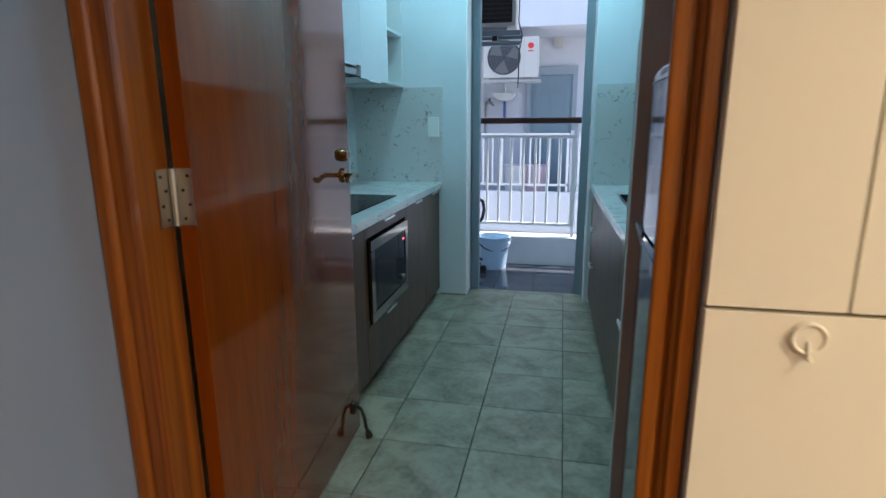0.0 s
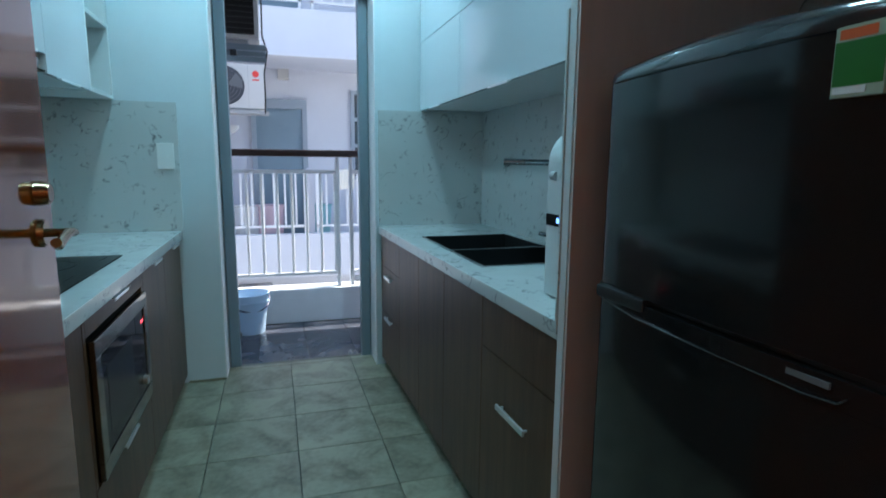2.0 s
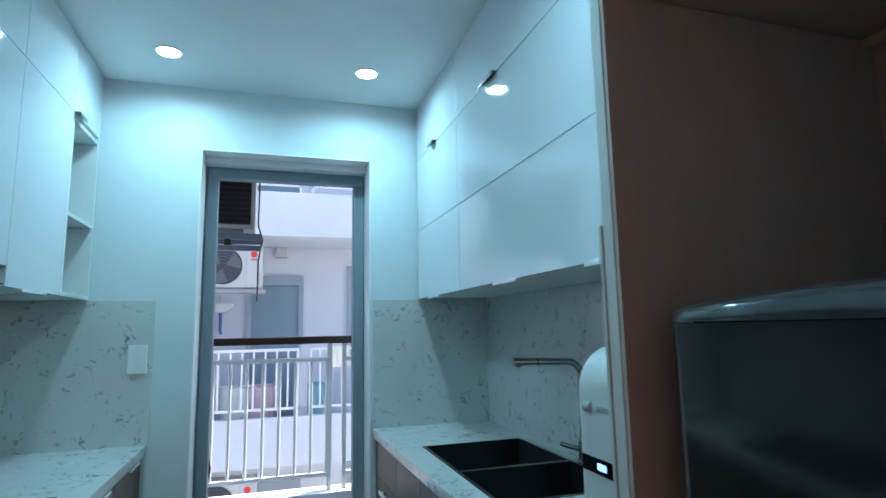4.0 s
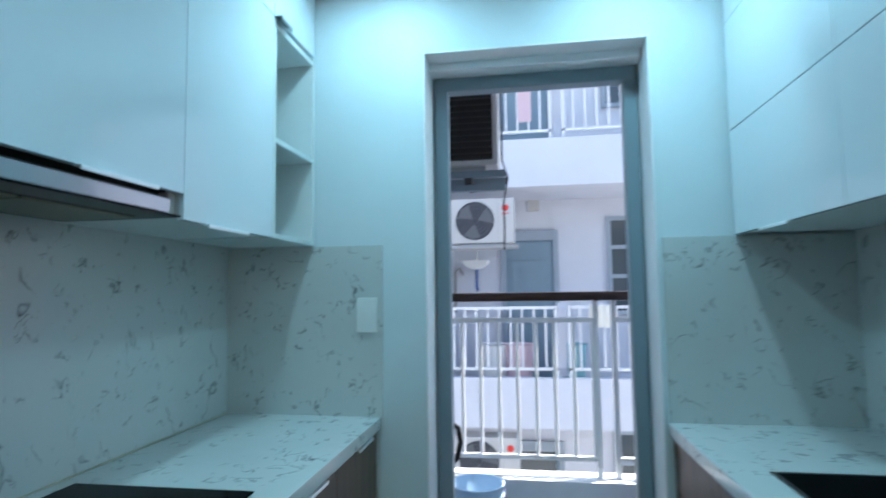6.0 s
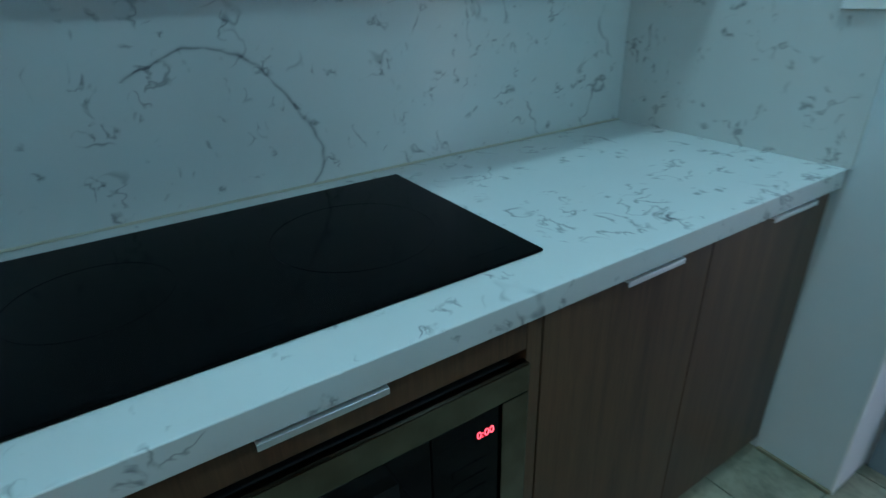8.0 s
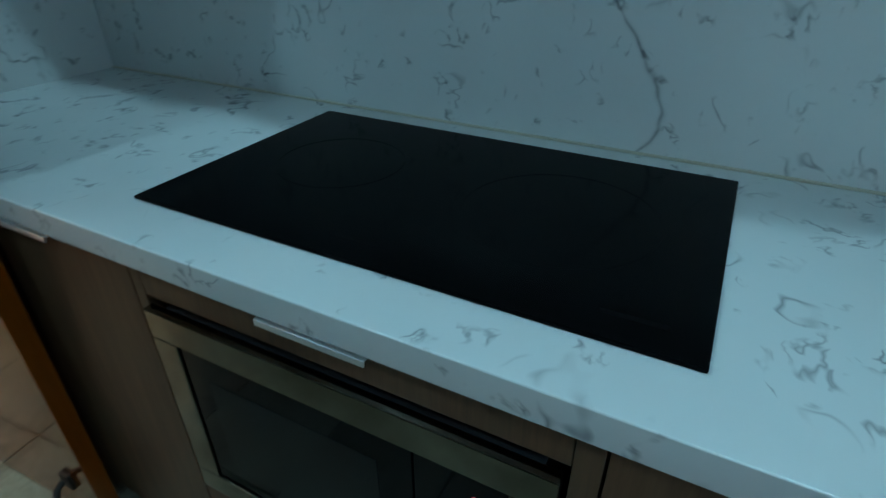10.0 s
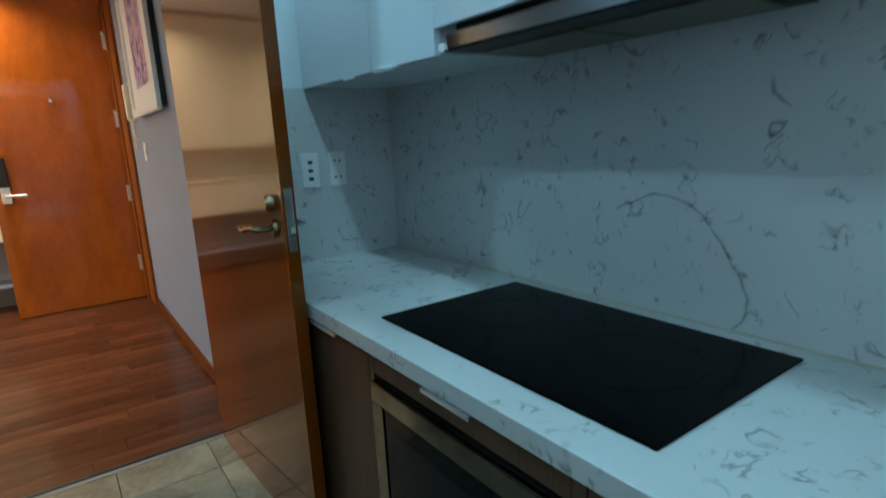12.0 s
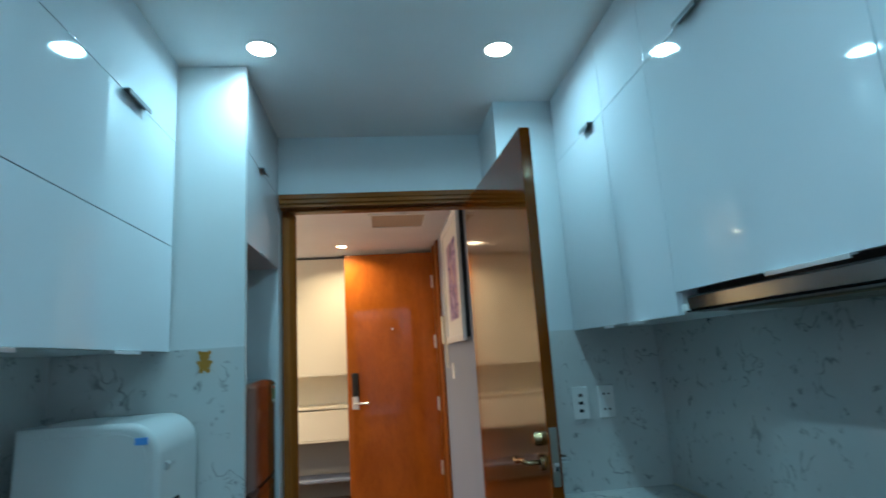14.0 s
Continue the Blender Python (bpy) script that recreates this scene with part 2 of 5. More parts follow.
def emitter(name, colour, strength):
    m = mat(name, (0.9, 0.9, 0.9), 0.4)
    b = m.node_tree.nodes["Principled BSDF"]
    b.inputs["Emission Color"].default_value = (*colour, 1)
    b.inputs["Emission Strength"].default_value = strength
    return m


LED = emitter("cool_led_diffuser", (0.85, 0.97, 1.0), 14.0)
WARM_LED = emitter("warm_led_diffuser", (1.0, 0.80, 0.50), 14.0)
DIGIT = emitter("red_led_digit", (1.0, 0.02, 0.05), 1.1)
BLUE_LED = emitter("blue_led", (0.1, 0.25, 1.0), 1.5)


# ---------------------------------------------------------------- mesh helpers
def box(x0, y0, z0, x1, y1, z1, bevel=0.0, segments=2, bm=None):
    """A box between two corners, with rounded edges; added to bm when one is given."""
    made = bmesh.new()
    bmesh.ops.create_cube(made, size=1)
    for v in made.verts:
        v.co = Vector(((x0 + x1) / 2 + v.co.x * abs(x1 - x0), (y0 + y1) / 2 + v.co.y * abs(y1 - y0), (z0 + z1) / 2 + v.co.z * abs(z1 - z0)))
    if bevel:
        bmesh.ops.bevel(made, geom=made.edges[:], offset=bevel, segments=segments, affect="EDGES", profile=0.6)
    return made if bm is None else merge(bm, made)


def merge(bm, other):
    keep = bpy.data.meshes.new("temp")
    other.to_mesh(keep)
    other.free()
    bm.from_mesh(keep)
    bpy.data.meshes.remove(keep)
    return bm


def cyl(p, q, r, r2=None, n=24, bevel=0.0, caps=True):
    """A cylinder or cone from p to q."""
    p, q = Vector(p), Vector(q)
    bm = bmesh.new()
    bmesh.ops.create_cone(bm, cap_ends=caps, segments=n, radius1=r, radius2=r if r2 is None else r2, depth=(q - p).length)
    if bevel:
        rims = [e for e in bm.edges if abs(e.verts[0].co.z - e.verts[1].co.z) < 1e-6]
        bmesh.ops.bevel(bm, geom=rims, offset=bevel, segments=2, affect="EDGES")
    turn = (q - p).to_track_quat("Z", "Y").to_matrix().to_4x4()
    bmesh.ops.transform(bm, matrix=Matrix.Translation((p + q) / 2) @ turn, verts=bm.verts)
    return bm


def lathe(profile, centre, n=32):
    """A turned shape: (radius, height) pairs round an upright axis."""
    bm = bmesh.new()
    rings = []
    for r, h in profile:
        rings.append([bm.verts.new((centre[0] + r * math.cos(2 * math.pi * i / n), centre[1] + r * math.sin(2 * math.pi * i / n), centre[2] + h)) for i in range(n)])
    for a, b in zip(rings, rings[1:]):
        for i in range(n):
            bm.faces.new((a[i], a[(i + 1) % n], b[(i + 1) % n], b[i]))
    closed = profile[0] == profile[-1]
    if profile[0][0] > 1e-4 and not closed:
        bm.faces.new(rings[0][::-1])
    if profile[-1][0] > 1e-4 and not closed:
        bm.faces.new(rings[-1])
    bmesh.ops.remove_doubles(bm, verts=bm.verts, dist=1e-5)
    bmesh.ops.recalc_face_normals(bm, faces=bm.faces)
    return bm


def tube(points, r, n=14):
    """A round bar bent through the points."""
    pts = [Vector(p) for p in points]
    bm = bmesh.new()
    rings = []
    side = None
    for i, p in enumerate(pts):
        d = (pts[min(i + 1, len(pts) - 1)] - pts[max(i - 1, 0)]).normalized()
        if side is None:
            side = d.orthogonal().normalized()
        side = (side - d * side.dot(d)).normalized()
        up = d.cross(side)
        rings.append([bm.verts.new(p + r * (math.cos(2 * math.pi * k / n) * side + math.sin(2 * math.pi * k / n) * up)) for k in range(n)])
    for a, b in zip(rings, rings[1:]):
        for k in range(n):
            bm.faces.new((a[k], a[(k + 1) % n], b[(k + 1) % n], b[k]))
    bm.faces.new(rings[0][::-1]), bm.faces.new(rings[-1])
    bmesh.ops.recalc_face_normals(bm, faces=bm.faces)
    return bm


def arc(centre, a, b, r, start, end, n=8):
    """Points of an arc in the plane of the unit vectors a and b, angles in degrees."""
    c, a, b = Vector(centre), Vector(a), Vector(b)
    return [c + r * (math.cos(radians(start + (end - start) * i / n)) * a + math.sin(radians(start + (end - start) * i / n)) * b) for i in range(n + 1)]


def ring(centre, r, width, z, n=48):
    """A flat ring lying level, 0.4 mm thick."""
    return lathe([(r - width, 0), (r, 0), (r, 0.0004), (r - width, 0.0004), (r - width, 0)], (centre[0], centre[1], z), n)


def outline(points, axis, lo, hi, bevel=0.0):
    """A flat outline pushed along one axis from lo to hi. Points give the two other axes in order."""
    bm = bmesh.new()

    def place(p, w):
        v = list(p)
        v.insert(axis, w)
        return v
    a = [bm.verts.new(place(p, lo)) for p in points]
    b = [bm.verts.new(place(p, hi)) for p in points]
    bm.faces.new(a), bm.faces.new(b)
    for i in range(len(points)):
        j = (i + 1) % len(points)
        bm.faces.new((a[i], a[j], b[j], b[i]))
    bmesh.ops.recalc_face_normals(bm, faces=bm.faces)
    if bevel:
        bmesh.ops.bevel(bm, geom=bm.edges[:], offset=bevel, segments=2, affect="EDGES")
    return bm


def level_normals(data, limit=0.62):
    """Normals weighted by area, so that wide faces stay flat between their rounded edges."""
    faces = [(p.normal.copy(), p.area) for p in data.polygons]
    at = collections.defaultdict(list)
    for p in data.polygons:
        for v in p.vertices:
            at[v].append(p.index)
    out = []
    for p in data.polygons:
        n0 = faces[p.index][0]
        for v in p.vertices:
            total = Vector((0, 0, 0))
            for k in at[v]:
                if faces[k][0].dot(n0) > limit:
                    total += faces[k][0] * faces[k][1]
            out.append(total.normalized() if total.length > 1e-12 else n0)
    data.normals_split_custom_set(out)


def mesh_of(name, bm, material, smooth=True):
    data = bpy.data.meshes.new(name)
    bm.to_mesh(data)
    bm.free()
    data.materials.append(material)
    if smooth:
        data.polygons.foreach_set("use_smooth", [True] * len(data.polygons))
        level_normals(data)
    return data


def thing(name, at, label, category, group="", kind=""):
    """An Empty at the thing's base that carries its parts."""
    ob = new(name)
    ob.location = at
    ob.empty_display_size = 0.05
    return tagged(ob, label, category, group, kind)


def origin_of(ob):
    p = Vector(ob.location)
    return p + origin_of(ob.parent) if ob.parent else p


def part(name, bm, material, parent, label=""):
    """One mesh, given in world places, under a thing or a part."""
    ob = new(name, mesh_of(name, bm, material))
    ob.parent = parent
    base_at = Vector(parent.location) if parent.type == "EMPTY" else Vector((0, 0, 0))
    ob.matrix_parent_inverse = Matrix.Translation(-base_at)
    return tagged(ob, label)


def single(name, bm, material, label, category, group="", kind=""):
    return tagged(new(name, mesh_of(name, bm, material)), label, category, group, kind)


def structure(name, bm, material, label, category):
    return single(name, bm, material, label, category, kind="structure")


def text_mesh(words, size, depth=0.0004):
    cu = bpy.data.curves.new("digits", "FONT")
    cu.body, cu.size, cu.extrude, cu.align_x, cu.align_y = words, size, depth, "CENTER", "CENTER"
    ob = bpy.data.objects.new("digits", cu)
    scene.collection.objects.link(ob)
    data = bpy.data.meshes.new_from_object(ob.evaluated_get(bpy.context.evaluated_depsgraph_get()))
    bpy.data.objects.remove(ob)
    bm = bmesh.new()
    bm.from_mesh(data)
    bpy.data.meshes.remove(data)
    return bm


# ---------------------------------------------------------------- sizes of the place
XR, YF, YD = 2.195, 2.315, -0.38          # right wall, far wall, door wall (kitchen face)
CEILING, TOP, UP0 = 2.453, 0.80, 1.43     # ceiling, worktop, underside of wall units
HALL_Y = -0.50                            # hall face of the door wall
HX = 0.575                                # hall's long wall
SILL = -0.06                              # balcony floor

# ---------------------------------------------------------------- structure: kitchen
structure("floor", box(-0.2, YD - 0.09, -0.16, XR + 0.2, 2.56, -0.012), GROUT, "beige tiled kitchen floor with dark joints", "floor")
structure("wall_left", box(-0.15, -0.5, 0, -0.012, 2.52, CEILING), WALL, "pale painted kitchen wall behind the hob", "wall")
structure("wall_right", box(XR + 0.012, -0.5, 0, XR + 0.15, 2.52, CEILING), WALL, "pale painted kitchen wall behind the sink", "wall")
structure("wall_pier", box(-0.012, -0.5, 2.17, 0.605, -0.012, CEILING, bm=box(-0.012, -0.5, 0, 0.573, -0.012, 2.17)), WALL, "pale painted wall pier beside the kitchen door", "wall")
# far wall with the balcony opening
OX0, OX1, OZ = 0.773, 1.578, 2.143
bm = box(-0.15, YF + 0.012, 0, OX0, 2.52, CEILING)
box(OX1, YF + 0.012, 0, XR + 0.15, 2.52, CEILING, bm=bm)
box(OX0, YF + 0.012, OZ, OX1, 2.52, CEILING, bm=bm)
structure("wall_far", bm, WALL, "pale painted wall with the balcony doorway", "wall")
# wall over and beside the kitchen door
bm = box(0.572, HALL_Y + 0.012, 2.165, 1.60, YD - 0.004, CEILING)
box(1.605, HALL_Y + 0.012, 0, XR + 0.15, YD - 0.004, 2.165, bm=bm)
box(1.60, HALL_Y + 0.012, 2.165, XR + 0.15, YD - 0.004, CEILING, bm=bm)
structure("wall_door", bm, WALL, "pale painted wall round the kitchen door", "wall")
structure("ceiling", box(-0.15, -0.49, CEILING, XR + 0.15, 2.52, CEILING + 0.12), CEIL, "flat white kitchen ceiling", "ceiling")

# stone splashbacks
for name, b in (("backsplash_left", (-0.012, 0.0, TOP, 0.0, YF, UP0 + 0.07)), ("backsplash_near", (0.0, -0.012, TOP, 0.602, 0.0, UP0)),
                ("backsplash_far", (0.0, YF, TOP, 0.609, YF + 0.012, 1.423)), ("backsplash_sink", (XR, 0.304, TOP, XR + 0.012, YF, UP0 + 0.07)),
                ("backsplash_corner", (1.597, YF, TOP, XR, YF + 0.012, 1.423)), ("backsplash_pier", (1.588, 0.2965, TOP, XR, 0.304, UP0))):
    structure(name, box(*b, bevel=0.001), QUARTZ, "white quartz splashback with grey veins", "backsplash")

# balcony doorway: grey metal frame in the reveal
door_frame = thing("door_frame", (1.18, 2.54, SILL), "grey painted metal frame of the balcony doorway", "door frame", kind="structure")
part("jamb", box(0.782, 2.50, SILL, 0.835, 2.565, 2.056, 0.004), FRAME_GREY, door_frame)
part("jamb", box(1.52, 2.50, SILL, 1.573, 2.565, 2.056, 0.004), FRAME_GREY, door_frame)
part("head", box(0.782, 2.50, 2.056, 1.573, 2.565, 2.112, 0.004), FRAME_GREY, door_frame)
# thin linings added to carry the reveal's daylit white
for x0, x1 in ((OX0 - 0.004, OX0 + 0.002), (OX1 - 0.002, OX1 + 0.004)):
    structure("trim_reveal", box(x0, 2.42, 0.0005, x1, 2.4995, OZ - 0.0325, 0.001), REVEAL_LIT, "inner reveal lining of the balcony doorway, whitened for daylight", "trim")
    structure("trim_reveal", box(x0, YF + 0.009, 0.0005, x1, 2.4195, OZ + 0.004, 0.001), REVEAL_LIT, "reveal lining of the balcony doorway, whitened for daylight", "trim")
structure("trim_lintel", box(OX0 + 0.003, YF + 0.009, OZ - 0.002, OX1 - 0.003, 2.4195, OZ + 0.004, 0.001), REVEAL_LIT, "lintel soffit lining of the balcony doorway, whitened for daylight", "trim")
structure("trim", box(0.773, 2.42, OZ - 0.032, OX1, 2.52, OZ), REVEAL_LIT, "reveal filler above the balcony frame, whitened for daylight", "trim")

# kitchen door frame (varnished wood)
wood_frame = thing("door_frame", (1.09, -0.44, 0), "varnished reddish wooden frame of the kitchen door", "door frame", kind="structure")
part("jamb", outline([(0.5755, HALL_Y - 0.016), (0.580, HALL_Y - 0.022), (0.603, HALL_Y - 0.022), (0.607, HALL_Y - 0.012), (0.612, HALL_Y - 0.010), (0.616, HALL_Y - 0.014), (0.647, HALL_Y - 0.014), (0.655, HALL_Y - 0.004), (0.655, -0.418), (0.612, -0.418), (0.612, YD), (0.5755, YD)], 2, 0, 2.163, 0.002), FRAME, wood_frame)
part("jamb", outline([(1.604, HALL_Y - 0.016), (1.600, HALL_Y - 0.022), (1.580, HALL_Y - 0.022), (1.577, HALL_Y - 0.010), (1.571, HALL_Y - 0.008), (1.570, HALL_Y + 0.006), (1.563, HALL_Y + 0.006), (1.562, HALL_Y - 0.008), (1.541, HALL_Y - 0.008), (1.538, HALL_Y - 0.005), (1.538, HALL_Y + 0.004), (1.566, -0.468), (1.597, -0.462), (1.597, HALL_Y + 0.01), (1.604, HALL_Y + 0.01)], 2, 0, 2.163, 0.002), FRAME, wood_frame)
part("head", outline([(HALL_Y - 0.01, 2.10), (HALL_Y - 0.01, 2.161), (YD + 0.008, 2.161), (YD + 0.008, 2.138), (YD + 0.002, 2.134), (YD + 0.002, 2.118), (YD - 0.008, 2.112), (YD - 0.008, 2.10)], 0, 0.612, 1.60, 0.001), FRAME_LEVEL, wood_frame)
part("stop", box(0.66, HALL_Y + 0.012, 2.088, 1.56, -0.425, 2.0995, 0.002), FRAME_LEVEL, wood_frame)
structure("trim_stone", box(0.66, -0.454, -0.012, 1.56, -0.425, 0.001, 0.001), painted("grey_sill_stone", (0.25, 0.24, 0.22), 0.5, 0.2), "narrow grey stone strip at the door", "trim")
structure("threshold", box(0.66, -0.475, -0.012, 1.56, -0.455, 0.006, 0.002), BLACK, "dark threshold strip between tiles and planks", "threshold")

# ---------------------------------------------------------------- structure: hall
HC, HEND = 2.45, -3.57
structure("hall_floor", box(HX - 0.2, -4.6, -0.16, 4.2, HALL_Y + 0.03, -0.012), GROUT, "brown timber plank floor of the hall", "floor")
bm = box(HX - 0.15, -3.28, 0, HX, HALL_Y - 0.0005, HC + 0.1)
structure("wall_hall", bm, GREY_WALL, "grey painted hall wall with a hung picture", "wall")
structure("wall_hall_end", box(HX - 0.15, -4.45, 0, 4.2, -4.3, HC + 0.1), CREAM, "plain end wall of the hall", "wall")
# unseen wall; its opening is added to let daylight into the hall
bm = box(4.05, -4.3, 0, 4.2, -3.3, HC + 0.1)
box(4.05, -0.9, 0, 4.2, HALL_Y, HC + 0.1, bm=bm)
box(4.05, -3.3, 0, 4.2, -0.9, 0.5, bm=bm)
box(4.05, -3.3, 2.25, 4.2, -0.9, HC + 0.1, bm=bm)
structure("wall_hall_side", bm, CREAM, "unseen plain side wall with an opening added for daylight", "wall")
structure("wall_entry", box(HX - 0.15, -4.3, 0, HX - 0.05, -3.28, HC + 0.1), CREAM_SHADED, "outer side of the entrance doorway, cream darkened for shade", "wall")
structure("wall_hall_door_side", box(XR + 0.15, HALL_Y + 0.012, 0, 4.2, YD - 0.004, HC + 0.1), CREAM, "plain wall beside the hall cabinet", "wall")
structure("ceiling_hall", box(HX - 0.15, -4.45, HC, 4.2, HALL_Y + 0.01, HC + 0.12), CEIL, "flat white hall ceiling", "ceiling")
structure("baseboard", box(HX, -2.86, 0, HX + 0.012, HALL_Y - 0.02, 0.075, 0.003), BASE_WOOD, "dark reddish wooden baseboard along the grey wall", "baseboard")

# entrance door, standing open, and its casing
casing = thing("door_frame", (HX, -3.1, 0), "varnished wooden casing of the entrance door", "door frame", kind="structure")
part("jamb", box(HX, -3.27, 0, HX + 0.022, -2.88, 2.443, 0.004), FRAME, casing)
part("stop", box(HX + 0.022, -3.27, 0, HX + 0.034, -3.16, 2.443, 0.003), FRAME, casing)
entry = thing("entrance_door", (1.05, -3.31, 0), "open varnished orange wooden entrance door with keypad lock", "door")
leaf = part("leaf", box(0.60, -3.345, 0.008, 1.49, -3.30, 2.405, 0.003), ENTRY, entry)
for z in (0.31, 0.90, 1.50, 2.10):
    h = part("hinge", box(0.585, -3.30, z - 0.065, 0.628, -3.294, z + 0.065, 0.001), ALU, entry, "bright steel butt hinge")
    part("knuckle", cyl((0.60, -3.29, z - 0.065), (0.60, -3.29, z + 0.065), 0.007, n=12), ALU, h)
lock = part("lock_case", box(1.385, -3.30, 1.02, 1.445, -3.27, 1.24, 0.006), BLACK, entry, "black keypad lock")
part("lock_plate", box(1.385, -3.30, 0.90, 1.445, -3.278, 1.02, 0.004), ALU, entry, "silver lock plate")
part("lever", tube([(1.415, -3.28, 0.955), (1.415, -3.235, 0.955), (1.40, -3.228, 0.955), (1.29, -3.228, 0.955)], 0.010), ALU, entry, "silver lever handle")
part("peephole", cyl((1.033, -3.30, 1.645), (1.033, -3.293, 1.645), 0.012, n=16), ALU, entry, "small silver peephole")

# hall cabinets at the end
hall_cab = thing("shelf_cabinet", (1.6, HEND, 0), "tall cream cabinet with open shelves at the hall's end", "cabinet")
CX0, CX1 = 0.62, 2.9
part("door", box(CX0, HEND - 0.02, 1.245, 2.30, HEND, 2.425, 0.002), CREAM, hall_cab)
part("door", box(2.303, HEND - 0.02, 1.245, CX1, HEND, 2.425, 0.002), CREAM, hall_cab)
part("back_panel", box(CX0, HEND - 0.34, 0.60, CX1, HEND - 0.32, 2.42), CREAM, hall_cab)
part("shelf", box(CX0, HEND - 0.32, 1.225, CX1, HEND, 1.243, 0.002), CREAM, hall_cab)
part("shelf", box(CX0, HEND - 0.32, 0.90, CX1, HEND - 0.004, 0.925, 0.002), CREAM, hall_cab)
part("drawer_front", box(CX0, HEND - 0.02, 0.605, CX1, HEND, 0.885, 0.002), CREAM, hall_cab)
part("bottom_edge", box(CX0, HEND - 0.32, 0.585, CX1, HEND + 0.002, 0.602, 0.002), CREAM, hall_cab)
part("shelf", box(CX0, HEND - 0.32, 0.205, CX1, HEND - 0.02, 0.228, 0.002), GREY_WALL, hall_cab, "grey shoe shelf")
# the recess's shade is in the colour of this back sheet
part("recess_back", box(CX0, HEND - 0.35, 0.0, CX1, HEND - 0.33, 0.585), CREAM_SHADED, hall_cab)
part("side_panel", box(CX0 - 0.02, HEND - 0.33, 0, CX0, HEND - 0.001, 2.425), CREAM, hall_cab)
part("side_panel", box(CX1, HEND - 0.33, 0, CX1 + 0.02, HEND - 0.001, 2.425), CREAM, hall_cab)

# cream cabinet beside the kitchen door
side_cab = thing("hall_cabinet", (2.3, HALL_Y, 0), "cream laminate hall cabinet doors beside the kitchen door", "cabinet")
part("body", box(1.607, HALL_Y - 0.018, 0.08, 2.90, HALL_Y + 0.006, 2.44), CREAM_SHADED, side_cab)
for x0, x1 in ((1.609, 1.790), (1.794, 2.25), (2.254, 2.72)):
    part("door", box(x0, HALL_Y - 0.036, 0.932, x1, HALL_Y - 0.018, 2.43, 0.002), CREAM, side_cab)
for x0, x1 in ((1.609, 2.25), (2.254, 2.72)):
    part("door", box(x0, HALL_Y - 0.036, 0.085, x1, HALL_Y - 0.018, 0.926, 0.002), CREAM, side_cab)
part("plinth", box(1.612, HALL_Y - 0.015, 0.0, 2.72, HALL_Y + 0.002, 0.08), CREAM, side_cab)
hook = thing("adhesive_hook", (1.746, HALL_Y - 0.04, 0.89), "round cream plastic adhesive hook stuck on the cabinet", "hook")
HKX, HKY, HKZ = 1.746, HALL_Y - 0.0365, 0.893
part("pad", cyl((HKX, HKY, HKZ), (HKX, HKY - 0.004, HKZ), 0.0255, n=32, bevel=0.0015), CREAM, hook)
part("rim", tube(arc((HKX, HKY - 0.004, HKZ), (1, 0, 0), (0, 0, 1), 0.0215, 0, 360, 28), 0.0032, 8), CREAM, hook)
part("tongue", tube([(HKX, HKY - 0.003, HKZ - 0.004), (HKX, HKY - 0.006, HKZ - 0.020), (HKX + 0.001, HKY - 0.010, HKZ - 0.030), (HKX + 0.001, HKY - 0.015, HKZ - 0.027)], 0.0035, 8), CREAM, hook)

# picture on the grey wall
pic = thing("framed_picture", (HX, -1.73, 1.44), "white framed picture with purple shapes on a white mat", "picture")
PY0, PY1, PZ0, PZ1 = -2.20, -1.255, 1.445, 2.335
part("backing", box(HX + 0.002, PY0 + 0.02, PZ0 + 0.02, HX + 0.03, PY1 - 0.005, PZ1 - 0.02), BLACK, pic)
for b in ((PY0, PZ0, PY1, PZ0 + 0.05), (PY0, PZ1 - 0.05, PY1, PZ1), (PY0, PZ0 + 0.05, PY0 + 0.05, PZ1 - 0.05), (PY1 - 0.05, PZ0 + 0.05, PY1, PZ1 - 0.05)):
    part("frame_bar", box(HX + 0.028, b[0], b[1], HX + 0.052, b[2], b[3], 0.004), WHITE_PLASTIC, pic)
part("mat_board", box(HX + 0.03, PY0 + 0.05, PZ0 + 0.05, HX + 0.036, PY1 - 0.05, PZ1 - 0.05), PAPER, pic)
ART = mat("purple_print", (0.5, 0.4, 0.6), 0.5)
v = coords(ART)
join(ART, ramp(ART, noise_tex(ART, v, 9, 4, 0.6, 1.5), [(0.35, (0.02, 0.012, 0.06)), (0.47, (0.16, 0.07, 0.36)), (0.54, (0.55, 0.48, 0.62)), (0.62, (0.34, 0.12, 0.12)), (0.7, (0.62, 0.56, 0.64))]), base(ART))
part("print", box(HX + 0.036, PY0 + 0.25, PZ0 + 0.16, HX + 0.037, PY1 - 0.23, PZ1 - 0.16), ART, pic)

phone = thing("intercom_handset", (HX, -2.50, 1.44), "beige wall intercom handset with coiled cord", "intercom")
part("base", box(HX, -2.545, 1.44, HX + 0.02, -2.455, 1.70, 0.006), CREAM, phone)
part("handset", box(HX + 0.02, -2.53, 1.45, HX + 0.055, -2.48, 1.69, 0.014, 3), CREAM, phone)
part("cord", tube([(HX + 0.02 + 0.009 * math.cos(k * 1.1), -2.50 + 0.009 * math.sin(k * 1.1), 1.45 - 0.0022 * k) for k in range(90)], 0.003, 6), CREAM, phone)
sw = thing("light_switch", (HX, -2.25, 1.23), "white plastic wall switch plate on the grey wall", "switch")
part("plate", box(HX, -2.295, 1.17, HX + 0.009, -2.215, 1.29, 0.003), WHITE_PLASTIC, sw)
part("rocker", box(HX + 0.009, -2.27, 1.21, HX + 0.012, -2.24, 1.25, 0.001), WHITE_PLASTIC, sw)

